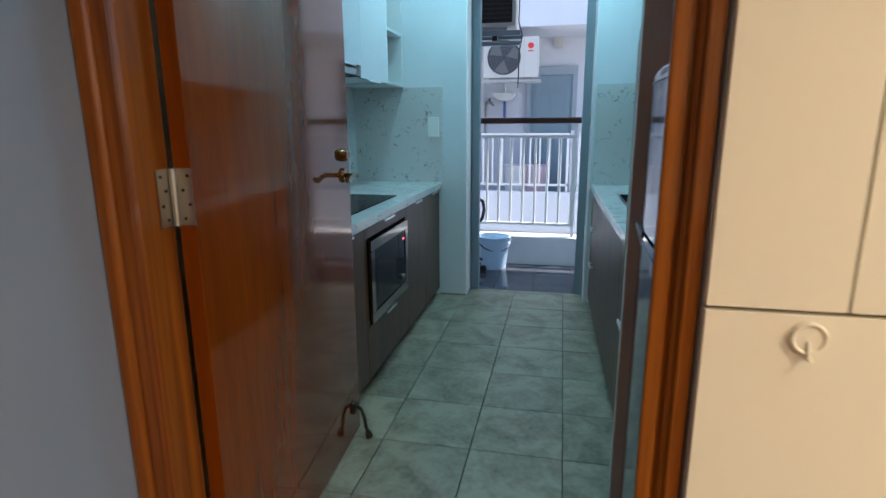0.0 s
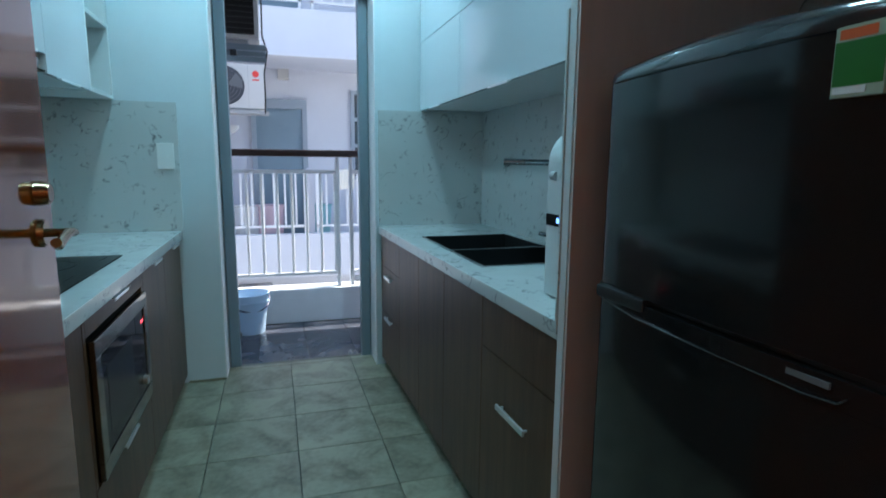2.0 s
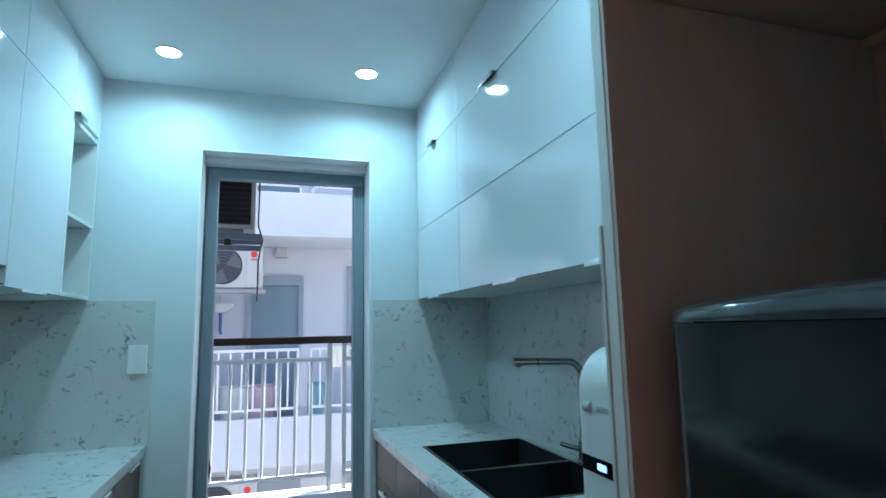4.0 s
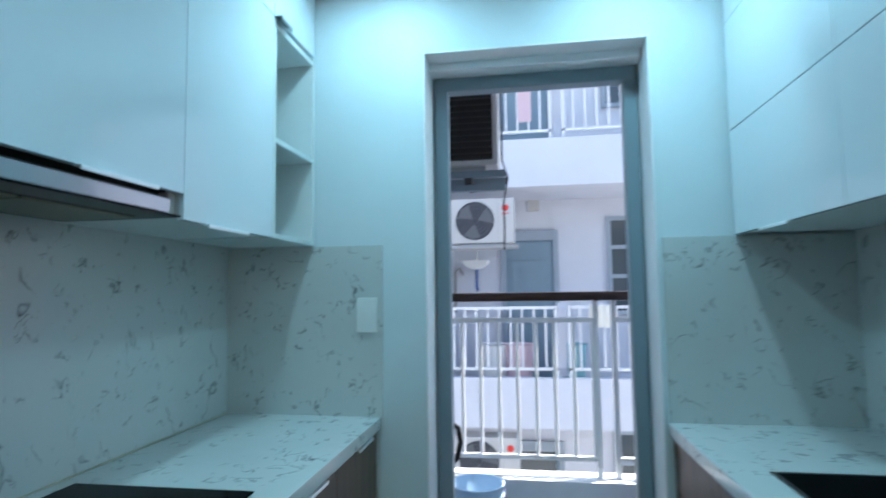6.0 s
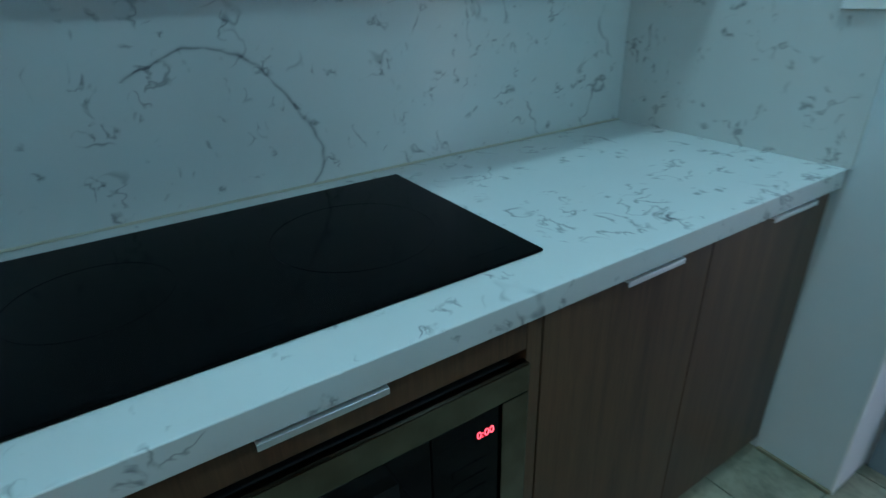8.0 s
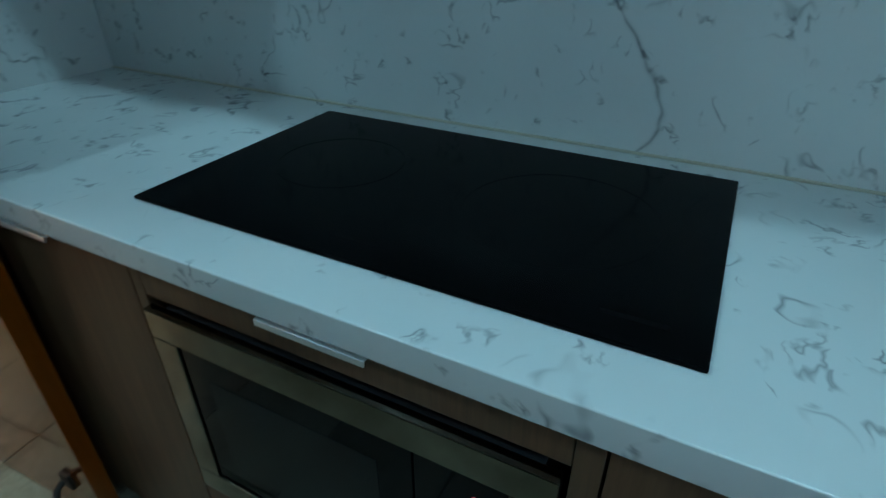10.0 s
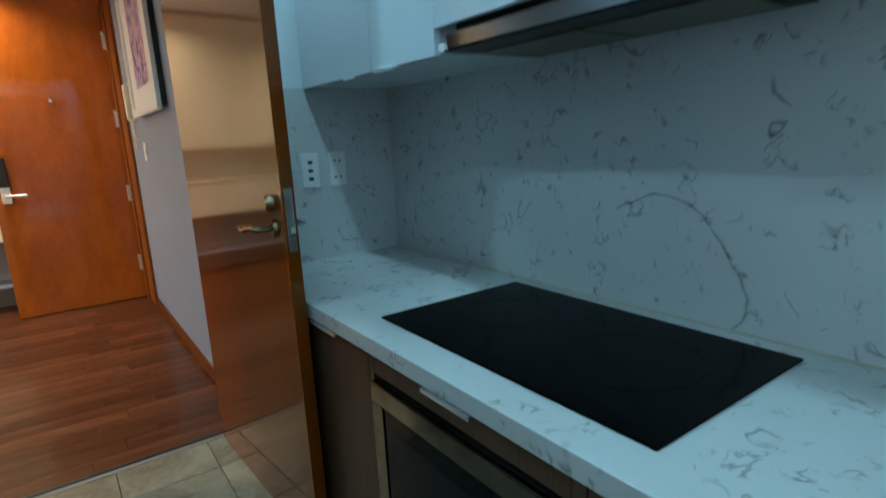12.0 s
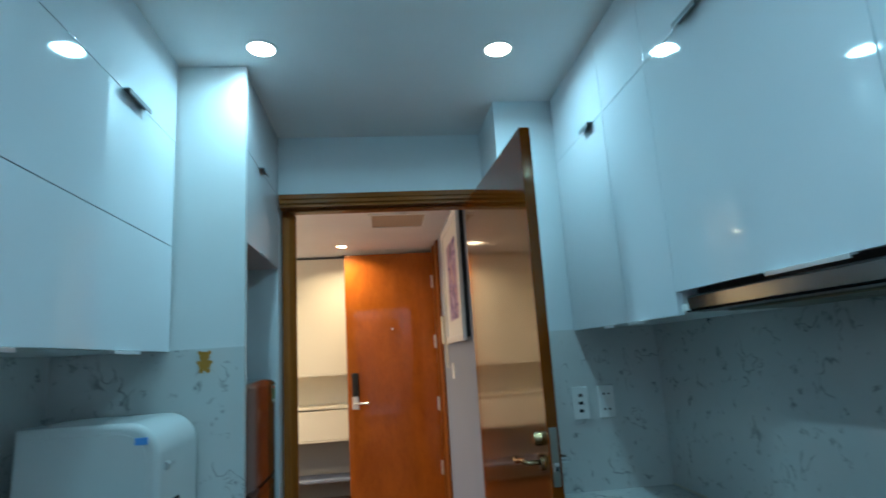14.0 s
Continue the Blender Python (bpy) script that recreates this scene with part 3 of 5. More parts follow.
vent = thing("ceiling_hatch", (0.975, -2.1, HC), "beige recessed access hatch in the hall ceiling", "hatch")
for b in ((0.74, -2.33, 1.21, -2.30), (0.74, -1.90, 1.21, -1.87), (0.74, -2.30, 0.77, -1.90), (1.18, -2.30, 1.21, -1.90)):
    part("frame_bar", box(b[0], b[1], HC - 0.012, b[2], b[3], HC - 0.0005, 0.002), CEIL, vent)
part("panel", box(0.77, -2.30, HC - 0.005, 1.18, -1.90, HC - 0.0005), painted("beige_hatch_paint", (0.46, 0.37, 0.28), 0.6), vent, "beige hatch panel")


def downlight(x, y, z, diffuser, colour, watts, r, label, group, spread=162):
    ob = thing("downlight", (x, y, z), label, "downlight", group)
    part("trim_ring", lathe([(r, -0.004), (r + 0.010, -0.004), (r + 0.012, -0.0005), (r, -0.0005), (r, -0.004)], (x, y, z), 40), WHITE_PLASTIC, ob)
    part("diffuser", cyl((x, y, z - 0.0008), (x, y, z - 0.003), r - 0.001, n=40), diffuser, ob, "glowing diffuser")
    lamp = new("lamp", bpy.data.lights.new("lamp", "AREA"))
    lamp.data.shape, lamp.data.size, lamp.data.energy, lamp.data.color = "DISK", r * 2, watts, colour
    lamp.data.spread = radians(spread)
    lamp.matrix_world = pose(x, y, z - 0.0045)
    return ob


for x, y in ((0.668, 0.415), (1.512, 0.415), (0.668, 1.985), (1.502, 1.97)):
    downlight(x, y, CEILING, LED, KITCHEN_COLOUR, KITCHEN_W, 0.046, "round recessed cool white ceiling downlight", "kitchen downlights")
# only the first is seen; two unseen lamps are added to brighten the hall
for x, y, share in ((1.495, -3.06, 0.5), (3.2, -1.5, 1.5), (3.3, -3.06, 1.7)):
    downlight(x, y, HC, WARM_LED, HALL_COLOUR, HALL_W * share, 0.046, "round recessed warm ceiling downlight, one of three, two added as fill", "hall downlights", 150)

# ---------------------------------------------------------------- kitchen door
kdoor = thing("kitchen_door", (0.68, -0.415, 0.005), "open varnished reddish brown wooden kitchen door", "door")
DX0, DX1, DY0, DY1 = 0.661, 0.698, -0.412, 0.53
LY = 0.458
part("leaf", box(DX0, DY0, 0.006, DX1, DY1, 2.095, 0.002), DOOR, kdoor)
for z in (0.22, 1.052, 1.88):
    h = part("hinge", box(DX0 + 0.004, DY0 - 0.002, z - 0.056, DX1, DY0, z + 0.056, 0.0006), STEEL, kdoor, "worn steel butt hinge")
    part("knuckle", cyl((DX0 + 0.001, DY0 - 0.006, z - 0.056), (DX0 + 0.001, DY0 - 0.006, z + 0.056), 0.0062, n=14), STEEL, h)
    part("hinge_leaf", box(0.6553, DY0 - 0.046, z - 0.056, 0.6575, DY0 - 0.010, z + 0.056, 0.0006), STEEL, h)
    for k, dz in enumerate((-0.042, -0.014, 0.014, 0.042)):
        xx = DX0 + (0.030 if k % 2 else 0.018)
        part("screw", cyl((xx, DY0 - 0.002, z + dz), (xx, DY0 - 0.003, z + dz), 0.0035, n=10), DARK_GAP, h)
        yy = DY0 - (0.036 if k % 2 else 0.024)
        part("screw", cyl((0.6575, yy, z + dz), (0.6585, yy, z + dz), 0.0035, n=10), DARK_GAP, h)
for s, x in ((1, DX1), (-1, DX0)):
    metal = BRASS if s > 0 else CHROME
    part("rose", cyl((x, LY, 1.015), (x + s * 0.010, LY, 1.015), 0.026, 0.024, 28, 0.002), metal, kdoor, "round lever rose")
    part("lever", tube([(x + s * 0.008, LY, 1.015), (x + s * 0.045, LY, 1.015), (x + s * 0.052, LY - 0.007, 1.016), (x + s * 0.052, LY - 0.03, 1.019), (x + s * 0.052, LY - 0.065, 1.014), (x + s * 0.053, LY - 0.10, 1.005), (x + s * 0.055, LY - 0.12, 1.012)], 0.008), metal, kdoor, "curved brass lever handle")
    part("cylinder", cyl((x, LY, 1.085), (x + s * 0.022, LY, 1.085), 0.023, 0.019, 28, 0.003), metal, kdoor, "round deadbolt cylinder")
part("strike_plate", box(0.668, DY1, 0.955, 0.691, DY1 + 0.002, 1.125, 0.0008), STEEL, kdoor, "steel latch plate")
part("latch_bolt", box(0.673, DY1 + 0.002, 1.0, 0.687, DY1 + 0.012, 1.025, 0.002), CHROME, kdoor)
stop = part("door_holder", box(DX1, 0.440, 0.105, DX1 + 0.010, 0.470, 0.150, 0.003), RUBBER, kdoor, "dark kick down door holder")
part("holder_arm", tube([(DX1 + 0.012, 0.455, 0.135), (DX1 + 0.030, 0.455, 0.125), (DX1 + 0.042, 0.456, 0.09), (DX1 + 0.047, 0.458, 0.045), (DX1 + 0.055, 0.46, 0.02)], 0.007, 10), RUBBER, stop)
part("rubber_tip", cyl((DX1 + 0.053, 0.46, 0.026), (DX1 + 0.059, 0.461, 0.004), 0.012, 0.014, 14), RUBBER, stop)

kdoor.rotation_euler.z = radians(2.95)

# ---------------------------------------------------------------- left run
wt = thing("worktop", (0.3, 1.16, TOP - 0.042), "white quartz worktop with grey veins under the hob", "worktop", "worktops")
part("slab", box(0.0, 0.0, TOP - 0.042, 0.580, YF, TOP), QUARTZ, wt)
part("front_edge", outline([(0.58, TOP - 0.042), (0.600, TOP - 0.042), (0.602, TOP - 0.040), (0.602, TOP - 0.002), (0.6012, TOP - 0.0005), (0.600, TOP), (0.58, TOP)], 1, 0.0, YF), QUARTZ, wt)
FX = 0.586          # face of the left base doors
PULL = [(0.0, -0.004), (0.0145, -0.004), (0.0155, -0.005), (0.0155, -0.013), (0.013, -0.013), (0.013, -0.0065), (0.0, -0.0065)]


def pull_y(parent, x, s, y0, y1, z, label="slim aluminium edge pull"):
    """A folded edge pull along y, on a face that looks along s."""
    return part("handle", outline([(x + s * a, z + b) for a, b in PULL], 1, y0, y1), ALU, parent, label)


def pull_seam(parent, x, s, y0, y1, z):
    """A wider grey pull that stands out of a seam between two fronts."""
    return part("handle", outline([(x + s * a, z + b) for a, b in ((0.0, 0.0), (0.020, 0.0), (0.023, -0.003), (0.023, -0.017), (0.020, -0.017), (0.020, -0.003), (0.0, -0.003))], 1, y0, y1), PULL_GREY, parent, "small grey edge pull")


def base_unit(name, y0, y1, x_face, s, label, fronts, group):
    """A base cabinet: carcass, plinth and fronts (z0, z1). s: the way the face looks."""
    u = thing(name, (x_face, (y0 + y1) / 2, 0), label, "cabinet", group)
    back = 0.002 if s > 0 else XR - 0.002
    part("body", box(back, y0 + 0.001, 0.07, x_face - s * 0.020, y1 - 0.001, TOP - 0.0425), CARCASS if s > 0 else LAMINATE, u)
    part("plinth", box(back, y0 + 0.001, 0.0, x_face - s * 0.045, y1 - 0.001, 0.07), LAMINATE, u)
    for a, b, z0, z1, h in fronts:
        f = part("door", box(x_face - s * 0.018, a + 0.0015, z0, x_face, b - 0.0015, z1, 0.001), LAMINATE, u)
        if h:
            pull_y(f, x_face, s, h[0], h[1], h[2])
    return u


Z1 = TOP - 0.045
base_unit("base_cabinet", 0.0, 0.83, FX, 1, "walnut laminate base cabinet beside the open door", [(0.0, 0.415, 0.05, Z1, None), (0.415, 0.83, 0.05, Z1, (0.509, 0.671, Z1 + 0.001))], "left base cabinets")
base_unit("base_cabinet", 1.488, 2.312, FX, 1, "walnut laminate base cabinet with two doors and edge pulls", [(1.488, 1.892, 0.05, Z1, (1.649, 1.788, Z1 + 0.001)), (1.892, 2.312, 0.05, Z1, (2.063, 2.223, Z1 + 0.001))], "left base cabinets")
oven_unit = thing("oven_cabinet", (FX, 1.16, 0), "walnut laminate cabinet housing a built-in microwave", "cabinet", "left base cabinets")
part("body", box(0.002, 0.832, 0.07, FX - 0.020, 1.486, 0.30), CARCASS, oven_unit)
part("plinth", box(0.002, 0.832, 0.0, FX - 0.045, 1.486, 0.07), LAMINATE, oven_unit)
part("side_panel", box(FX - 0.45, 0.832, 0.30, FX, 0.852, Z1, 0.001), LAMINATE, oven_unit)
part("side_panel", box(FX - 0.45, 1.458, 0.30, FX, 1.486, Z1, 0.001), LAMINATE, oven_unit)
rail = part("top_rail", box(FX - 0.02, 0.853, 0.702, FX, 1.457, Z1, 0.001), LAMINATE, oven_unit)
pull_y(rail, FX, 1, 1.079, 1.233, Z1 + 0.001)
drawer = part("drawer_front", box(FX - 0.018, 0.834, 0.05, FX, 1.4845, 0.297, 0.001), LAMINATE, oven_unit)
pull_y(drawer, FX, 1, 1.079, 1.233, 0.299)
# near-black sheet: the shade in the gap round the microwave as a colour
part("recess_back", box(FX - 0.45, 0.852, 0.30, FX - 0.43, 1.458, Z1), DARK_GAP, oven_unit)

mw = thing("microwave", (FX, 1.155, 0.31), "built-in stainless microwave with black glass door and red clock", "microwave")
MY0, MY1, MZ0, MZ1 = 0.860, 1.452, 0.309, 0.690
part("body", box(FX - 0.40, MY0 + 0.02, MZ0 + 0.001, FX - 0.002, MY1 - 0.02, MZ1 - 0.006), BLACK, mw)
for b in ((MY0, MZ0, MY1, MZ0 + 0.049), (MY0, MZ1 - 0.049, MY1, MZ1), (MY0, MZ0 + 0.049, MY0 + 0.049, MZ1 - 0.049), (MY1 - 0.049, MZ0 + 0.049, MY1, MZ1 - 0.049)):
    part("trim_bar", box(FX - 0.001, b[0], b[1], FX + 0.016, b[2], b[3], 0.003), DULL_STEEL, mw, "smudged stainless trim")
mdoor = part("door", box(FX - 0.001, MY0 + 0.051, MZ0 + 0.051, FX + 0.012, 1.285, MZ1 - 0.051, 0.003), OVEN_GLASS, mw, "black glass door")
part("window", box(FX + 0.012, 0.955, 0.405, FX + 0.0128, 1.235, 0.592, 0.0003), mat("grey_oven_window", (0.010, 0.011, 0.012), 0.2, Specular_IOR_Level=0.1), mdoor)
panel = part("control_panel", box(FX - 0.001, 1.287, MZ0 + 0.051, FX + 0.012, MY1 - 0.051, MZ1 - 0.051, 0.003), OVEN_GLASS, mw)
bm = text_mesh("0:00", 0.018)
bmesh.ops.transform(bm, matrix=Matrix.Translation((FX + 0.0125, 1.376, 0.600)) @ Matrix(((0, 0, 1, 0), (1, 0, 0, 0), (0, 1, 0, 0), (0, 0, 0, 1))), verts=bm.verts)
part("clock_digits", bm, DIGIT, panel, "glowing red digits")
part("knob", cyl((FX + 0.012, 1.347, 0.40), (FX + 0.026, 1.347, 0.40), 0.016, n=24, bevel=0.002), STEEL, panel)
for k in range(5):
    part("button", box(FX + 0.012, 1.318, 0.44 + 0.026 * k, FX + 0.0132, 1.378, 0.452 + 0.026 * k, 0.0004), OVEN_GLASS, panel)

hob = thing("induction_hob", (0.285, 1.162, TOP), "flat black glass induction hob set in the quartz worktop", "hob")
part("glass", box(0.058, 0.776, TOP + 0.0005, 0.515, 1.549, TOP + 0.006, 0.0025), BLACK_GLASS, hob)
for c, r in (((0.27, 0.965), 0.105), ((0.29, 1.34), 0.135)):
    part("zone_ring", ring(c, r, 0.0014, TOP + 0.0061), RINGMARK, hob)
for y in (1.10, 1.44):
    part("mark", box(0.468, y, TOP + 0.0061, 0.476, y + 0.07, TOP + 0.0064), RINGMARK, hob)
single("sealant", box(0.001, 0.002, TOP + 0.0003, 0.007, YF - 0.002, TOP + 0.005, 0.002), painted("yellowed_sealant", (0.50, 0.46, 0.36), 0.5), "yellowed silicone bead behind the worktop", "sealant")

single("sealant", box(0.588, YF + 0.002, 0.0005, OX0, YF + 0.0118, 0.011, 0.003), painted("grimy_sealant", (0.30, 0.27, 0.18), 0.7, 0.3), "grimy silicone bead along the wall foot", "sealant")

# wall units
UX = 0.346


def wall_unit(name, y0, y1, x_face, s, z0, z1, label, fronts, group):
    u = thing(name, (x_face, (y0 + y1) / 2, z0), label, "cabinet", group)
    back = 0.001 if s > 0 else XR - 0.001
    part("body", box(back, y0 + 0.0005, z0 + 0.001, x_face - s * 0.019, y1 - 0.0005, z1), CARCASS, u)
    for a, b, c, d, h in fronts:
        f = part("door", box(x_face - s * 0.018, a + 0.0013, c, x_face, b - 0.0013, d, 0.0012), GLOSS, u, "white high gloss front")
        for y2, y3, z in h or ():
            if z > 2:
                pull_seam(f, x_face, s, y2, y3, z)
            else:
                pull_y(f, x_face, s, y2, y3, z, "slim pale edge pull")
    return u


SEAM = 2.152
TOPZ = CEILING - 0.002
wall_unit("wall_cabinet", 0.0, 0.515, UX, 1, UP0, TOPZ, "white gloss wall cabinet beside the kitchen door", [(0.0, 0.515, UP0 - 0.004, SEAM - 0.0015, [(0.36, 0.44, UP0 - 0.002)]), (0.0, 0.515, SEAM + 0.0015, TOPZ, [(0.35, 0.43, SEAM + 0.002)])], "wall cabinets over the hob")
wall_unit("wall_cabinet", 0.515, 0.83, UX, 1, UP0, TOPZ, "narrow white gloss wall cabinet beside the hood", [(0.515, 0.83, UP0 - 0.004, SEAM - 0.0015, [(0.55, 0.66, UP0 - 0.002)]), (0.515, 0.83, SEAM + 0.0015, TOPZ, None)], "wall cabinets over the hob")
wall_unit("wall_cabinet", 0.83, 1.518, UX, 1, 1.505, TOPZ, "white gloss wall cabinet above the extractor hood", [(0.83, 1.518, 1.487, SEAM - 0.0015, [(1.20, 1.41, 1.489)]), (0.83, 1.518, SEAM + 0.0015, TOPZ, [(1.03, 1.13, SEAM + 0.002)])], "wall cabinets over the hob")
wall_unit("wall_cabinet", 1.518, 1.974, UX, 1, UP0, TOPZ, "white gloss wall cabinet between hood and open shelves", [(1.518, 1.974, UP0 - 0.004, SEAM - 0.0015, [(1.60, 1.80, UP0 - 0.002)]), (1.518, 1.974, SEAM + 0.0015, TOPZ, None)], "wall cabinets over the hob")
shelf_unit = thing("open_shelf", (UX, 2.145, UP0), "white open shelf unit beside the balcony wall", "shelf", "wall cabinets over the hob")
part("back_panel", box(0.001, 1.976, UP0, 0.02, YF - 0.001, SEAM), CARCASS, shelf_unit)
part("side_panel", box(0.02, 1.976, UP0 - 0.004, UX - 0.001, 1.992, SEAM - 0.002, 0.001), CARCASS, shelf_unit)
part("side_panel", box(0.02, YF - 0.017, UP0 - 0.004, UX - 0.001, YF - 0.001, SEAM - 0.002, 0.001), CARCASS, shelf_unit)
for z in (UP0 - 0.004, 1.738, 2.118):
    part("shelf", box(0.02, 1.992, z, UX - 0.001, YF - 0.017, z + 0.016, 0.001), CARCASS, shelf_unit)
f = part("top_door", box(UX - 0.018, 1.9755, SEAM + 0.0015, UX, YF - 0.001, TOPZ, 0.0012), GLOSS, shelf_unit, "white high gloss front")
part("top_box", box(0.001, 1.976, SEAM, UX - 0.019, YF - 0.001, TOPZ), CARCASS, shelf_unit)
pull_seam(f, UX, 1, 1.978, 2.06, SEAM + 0.002)

hood = thing("extractor_hood", (0.17, 1.17, UP0), "slim stainless extractor hood set under the wall cabinet", "extractor hood")
part("body", box(0.004, 0.856, 1.452, 0.30, 1.516, 1.503), BLACK, hood)
part("front_bar", outline([(0.30, 1.436), (0.327, 1.434), (0.333, 1.438), (0.336, 1.468), (0.331, 1.473), (0.30, 1.473)], 1, 0.862, 1.484, 0.001), HOOD_STEEL, hood, "brushed steel pull-out front")
part("end_block", box(0.27, 1.490, 1.436, 0.326, 1.515, 1.486, 0.002), NICHE, hood, "brown end block beside the pull-out")
part("glass_visor", box(0.03, 0.86, 1.430, 0.342, 1.514, 1.4345, 0.001), BLACK_GLASS, hood, "dark glass lower edge")
for y0, y1 in ((0.90, 1.185), (1.195, 1.48)):
    part("filter", box(0.06, y0, 1.4265, 0.25, y1, 1.4305, 0.001), MESH_FILTER, hood, "metal grease filter")
part("end_cap", box(0.30, 0.832, 1.432, 0.338, 0.858, 1.452, 0.003), WHITE_PLASTIC, hood)

# sockets and switch
switch = thing("light_switch", (0.551, YF, 1.104), "white plastic light switch on the quartz splashback", "switch")
part("plate", box(0.513, YF - 0.009, 1.104, 0.589, YF, 1.229, 0.003), WHITE_PLASTIC, switch)
part("rocker", box(0.538, YF - 0.0115, 1.150, 0.564, YF - 0.009, 1.182, 0.001), WHITE_PLASTIC, switch)
for x0, x1 in ((0.318, 0.384), (0.210, 0.277)):
    s = thing("socket_outlet", ((x0 + x1) / 2, 0.0, 1.075), "white plastic socket outlet on the quartz splashback", "socket", "socket outlets")
    plate = part("plate", box(x0, 0.0, 1.075, x1, 0.010, 1.2, 0.003), WHITE_PLASTIC, s)
    for z in (1.107, 1.137, 1.167):
        if x0 > 0.3:
            part("socket_hole", box((x0 + x1) / 2 - 0.009, 0.0095, z - 0.006, (x0 + x1) / 2 + 0.009, 0.0105, z + 0.006), BLACK, plate)
        elif z != 1.137:
            for dx in (-0.010, 0.010):
                part("socket_hole", cyl(((x0 + x1) / 2 + dx, 0.0095, z), ((x0 + x1) / 2 + dx, 0.0105, z), 0.0045, n=12), BLACK, plate)

# ---------------------------------------------------------------- right run
RFX = 1.614
SX0, SX1, SY0, SY1, SM = 1.708, 2.145, 1.03, 1.83, 1.395


def worktop_with_hole(x0, y0, x1, y1, hx0, hy0, hx1, hy1, z0, z1):
    bm = bmesh.new()
    o = [(x0, y0), (x1, y0), (x1, y1), (x0, y1)]
    h = [(hx0, hy0), (hx1, hy0), (hx1, hy1), (hx0, hy1)]
    vs = {}
    for z in (z0, z1):
        for k, ps in (("o", o), ("h", h)):
            for i, p in enumerate(ps):
                vs[k, i, z] = bm.verts.new((*p, z))
    for i in range(4):
        j = (i + 1) % 4
        for z in (z0, z1):
            bm.faces.new((vs["o", i, z], vs["o", j, z], vs["h", j, z], vs["h", i, z]))
        for k in "oh":
            bm.faces.new((vs[k, i, z0], vs[k, j, z0], vs[k, j, z1], vs[k, i, z1]))
    bmesh.ops.recalc_face_normals(bm, faces=bm.faces)
    return bm


wt = thing("worktop", (1.9, 1.3, TOP - 0.042), "white quartz worktop with grey veins round the sink", "worktop", "worktops")
part("slab", worktop_with_hole(1.62, 0.305, XR, YF, SX0, SY0, SX1, SY1, TOP - 0.042, TOP), QUARTZ, wt)
part("front_edge", outline([(1.62, TOP - 0.042), (1.600, TOP - 0.042), (1.598, TOP - 0.040), (1.598, TOP - 0.002), (1.5988, TOP - 0.0005), (1.600, TOP), (1.62, TOP)], 1, 0.305, YF), QUARTZ, wt)
part("edge_strip", box(1.600, 0.3045, TOP - 0.040, 1.66, 0.305, TOP - 0.003), AMBER, wt, "bare brown end of the worktop")
base_unit("base_cabinet", 0.305, 0.84, RFX, -1, "walnut laminate drawer cabinet beside the fridge panel", [(0.305, 0.84, 0.60, Z1, None), (0.305, 0.84, 0.05, 0.597, None)], "right base cabinets")
pull = thing("drawer_pull", (RFX, 0.604, 0.460), "slim aluminium drawer pull on the walnut front", "handle", "drawer pulls")
part("grip", box(RFX - 0.020, 0.519, 0.457, RFX - 0.012, 0.690, 0.473, 0.002), ALU, pull)
for y in (0.532, 0.677):
    part("post", cyl((RFX, y, 0.465), (RFX - 0.013, y, 0.465), 0.004, n=10), ALU, pull)
# sink cabinet is open inside, to leave room for the bowls
sink_unit = thing("sink_cabinet", (RFX, 1.37, 0), "walnut laminate sink cabinet with three plain doors", "cabinet", "right base cabinets")
part("bottom", box(RFX + 0.02, 0.842, 0.07, XR - 0.002, 1.898, 0.09), LAMINATE, sink_unit)
part("side_panel", box(RFX + 0.02, 0.842, 0.09, XR - 0.002, 0.86, TOP - 0.0425), LAMINATE, sink_unit)
part("side_panel", box(RFX + 0.02, 1.88, 0.09, XR - 0.002, 1.898, TOP - 0.0425), LAMINATE, sink_unit)
part("plinth", box(RFX + 0.045, 0.842, 0.0, XR - 0.002, 1.898, 0.07), LAMINATE, sink_unit)
for a, b in ((0.84, 1.21), (1.21, 1.55), (1.55, 1.90)):
    part("door", box(RFX, a + 0.0015, 0.05, RFX + 0.018, b - 0.0015, Z1, 0.001), LAMINATE, sink_unit)
base_unit("base_cabinet", 1.90, 2.312, RFX, -1, "walnut laminate drawer cabinet beside the balcony wall", [(1.90, 2.312, 0.59, Z1, None), (1.90, 2.312, 0.335, 0.587, None), (1.90, 2.312, 0.05, 0.332, None)], "right base cabinets")
for z in (0.546, 0.319):
    pull = thing("drawer_pull", (RFX, 2.1, z), "short aluminium drawer pull on the walnut front", "handle", "drawer pulls")
    part("grip", box(RFX - 0.020, 2.03, z - 0.008, RFX - 0.012, 2.17, z + 0.008, 0.002), ALU, pull)
    for y in (2.045, 2.155):
        part("post", cyl((RFX, y, z), (RFX - 0.013, y, z), 0.004, n=10), ALU, pull)



def skew_front(root):
    """The run's front stands a little out of square: it draws back towards the fridge."""
    for ob in root.children_recursive:
        if ob.type == "MESH":
            for v in ob.data.vertices:
                if v.co.x < 1.66:
                    v.co.x += 0.0229 * (YF - v.co.y) - 0.008


for ob in [o for o in bpy.data.objects if o.type == "EMPTY" and o.location.x > 1.5 and o.name.split(".")[0] in ("worktop", "base_cabinet", "sink_cabinet", "drawer_pull")]:
    skew_front(ob)

sink = thing("double_sink", (1.92, 1.43, TOP), "dark graphite double bowl sink set into the quartz worktop", "sink")


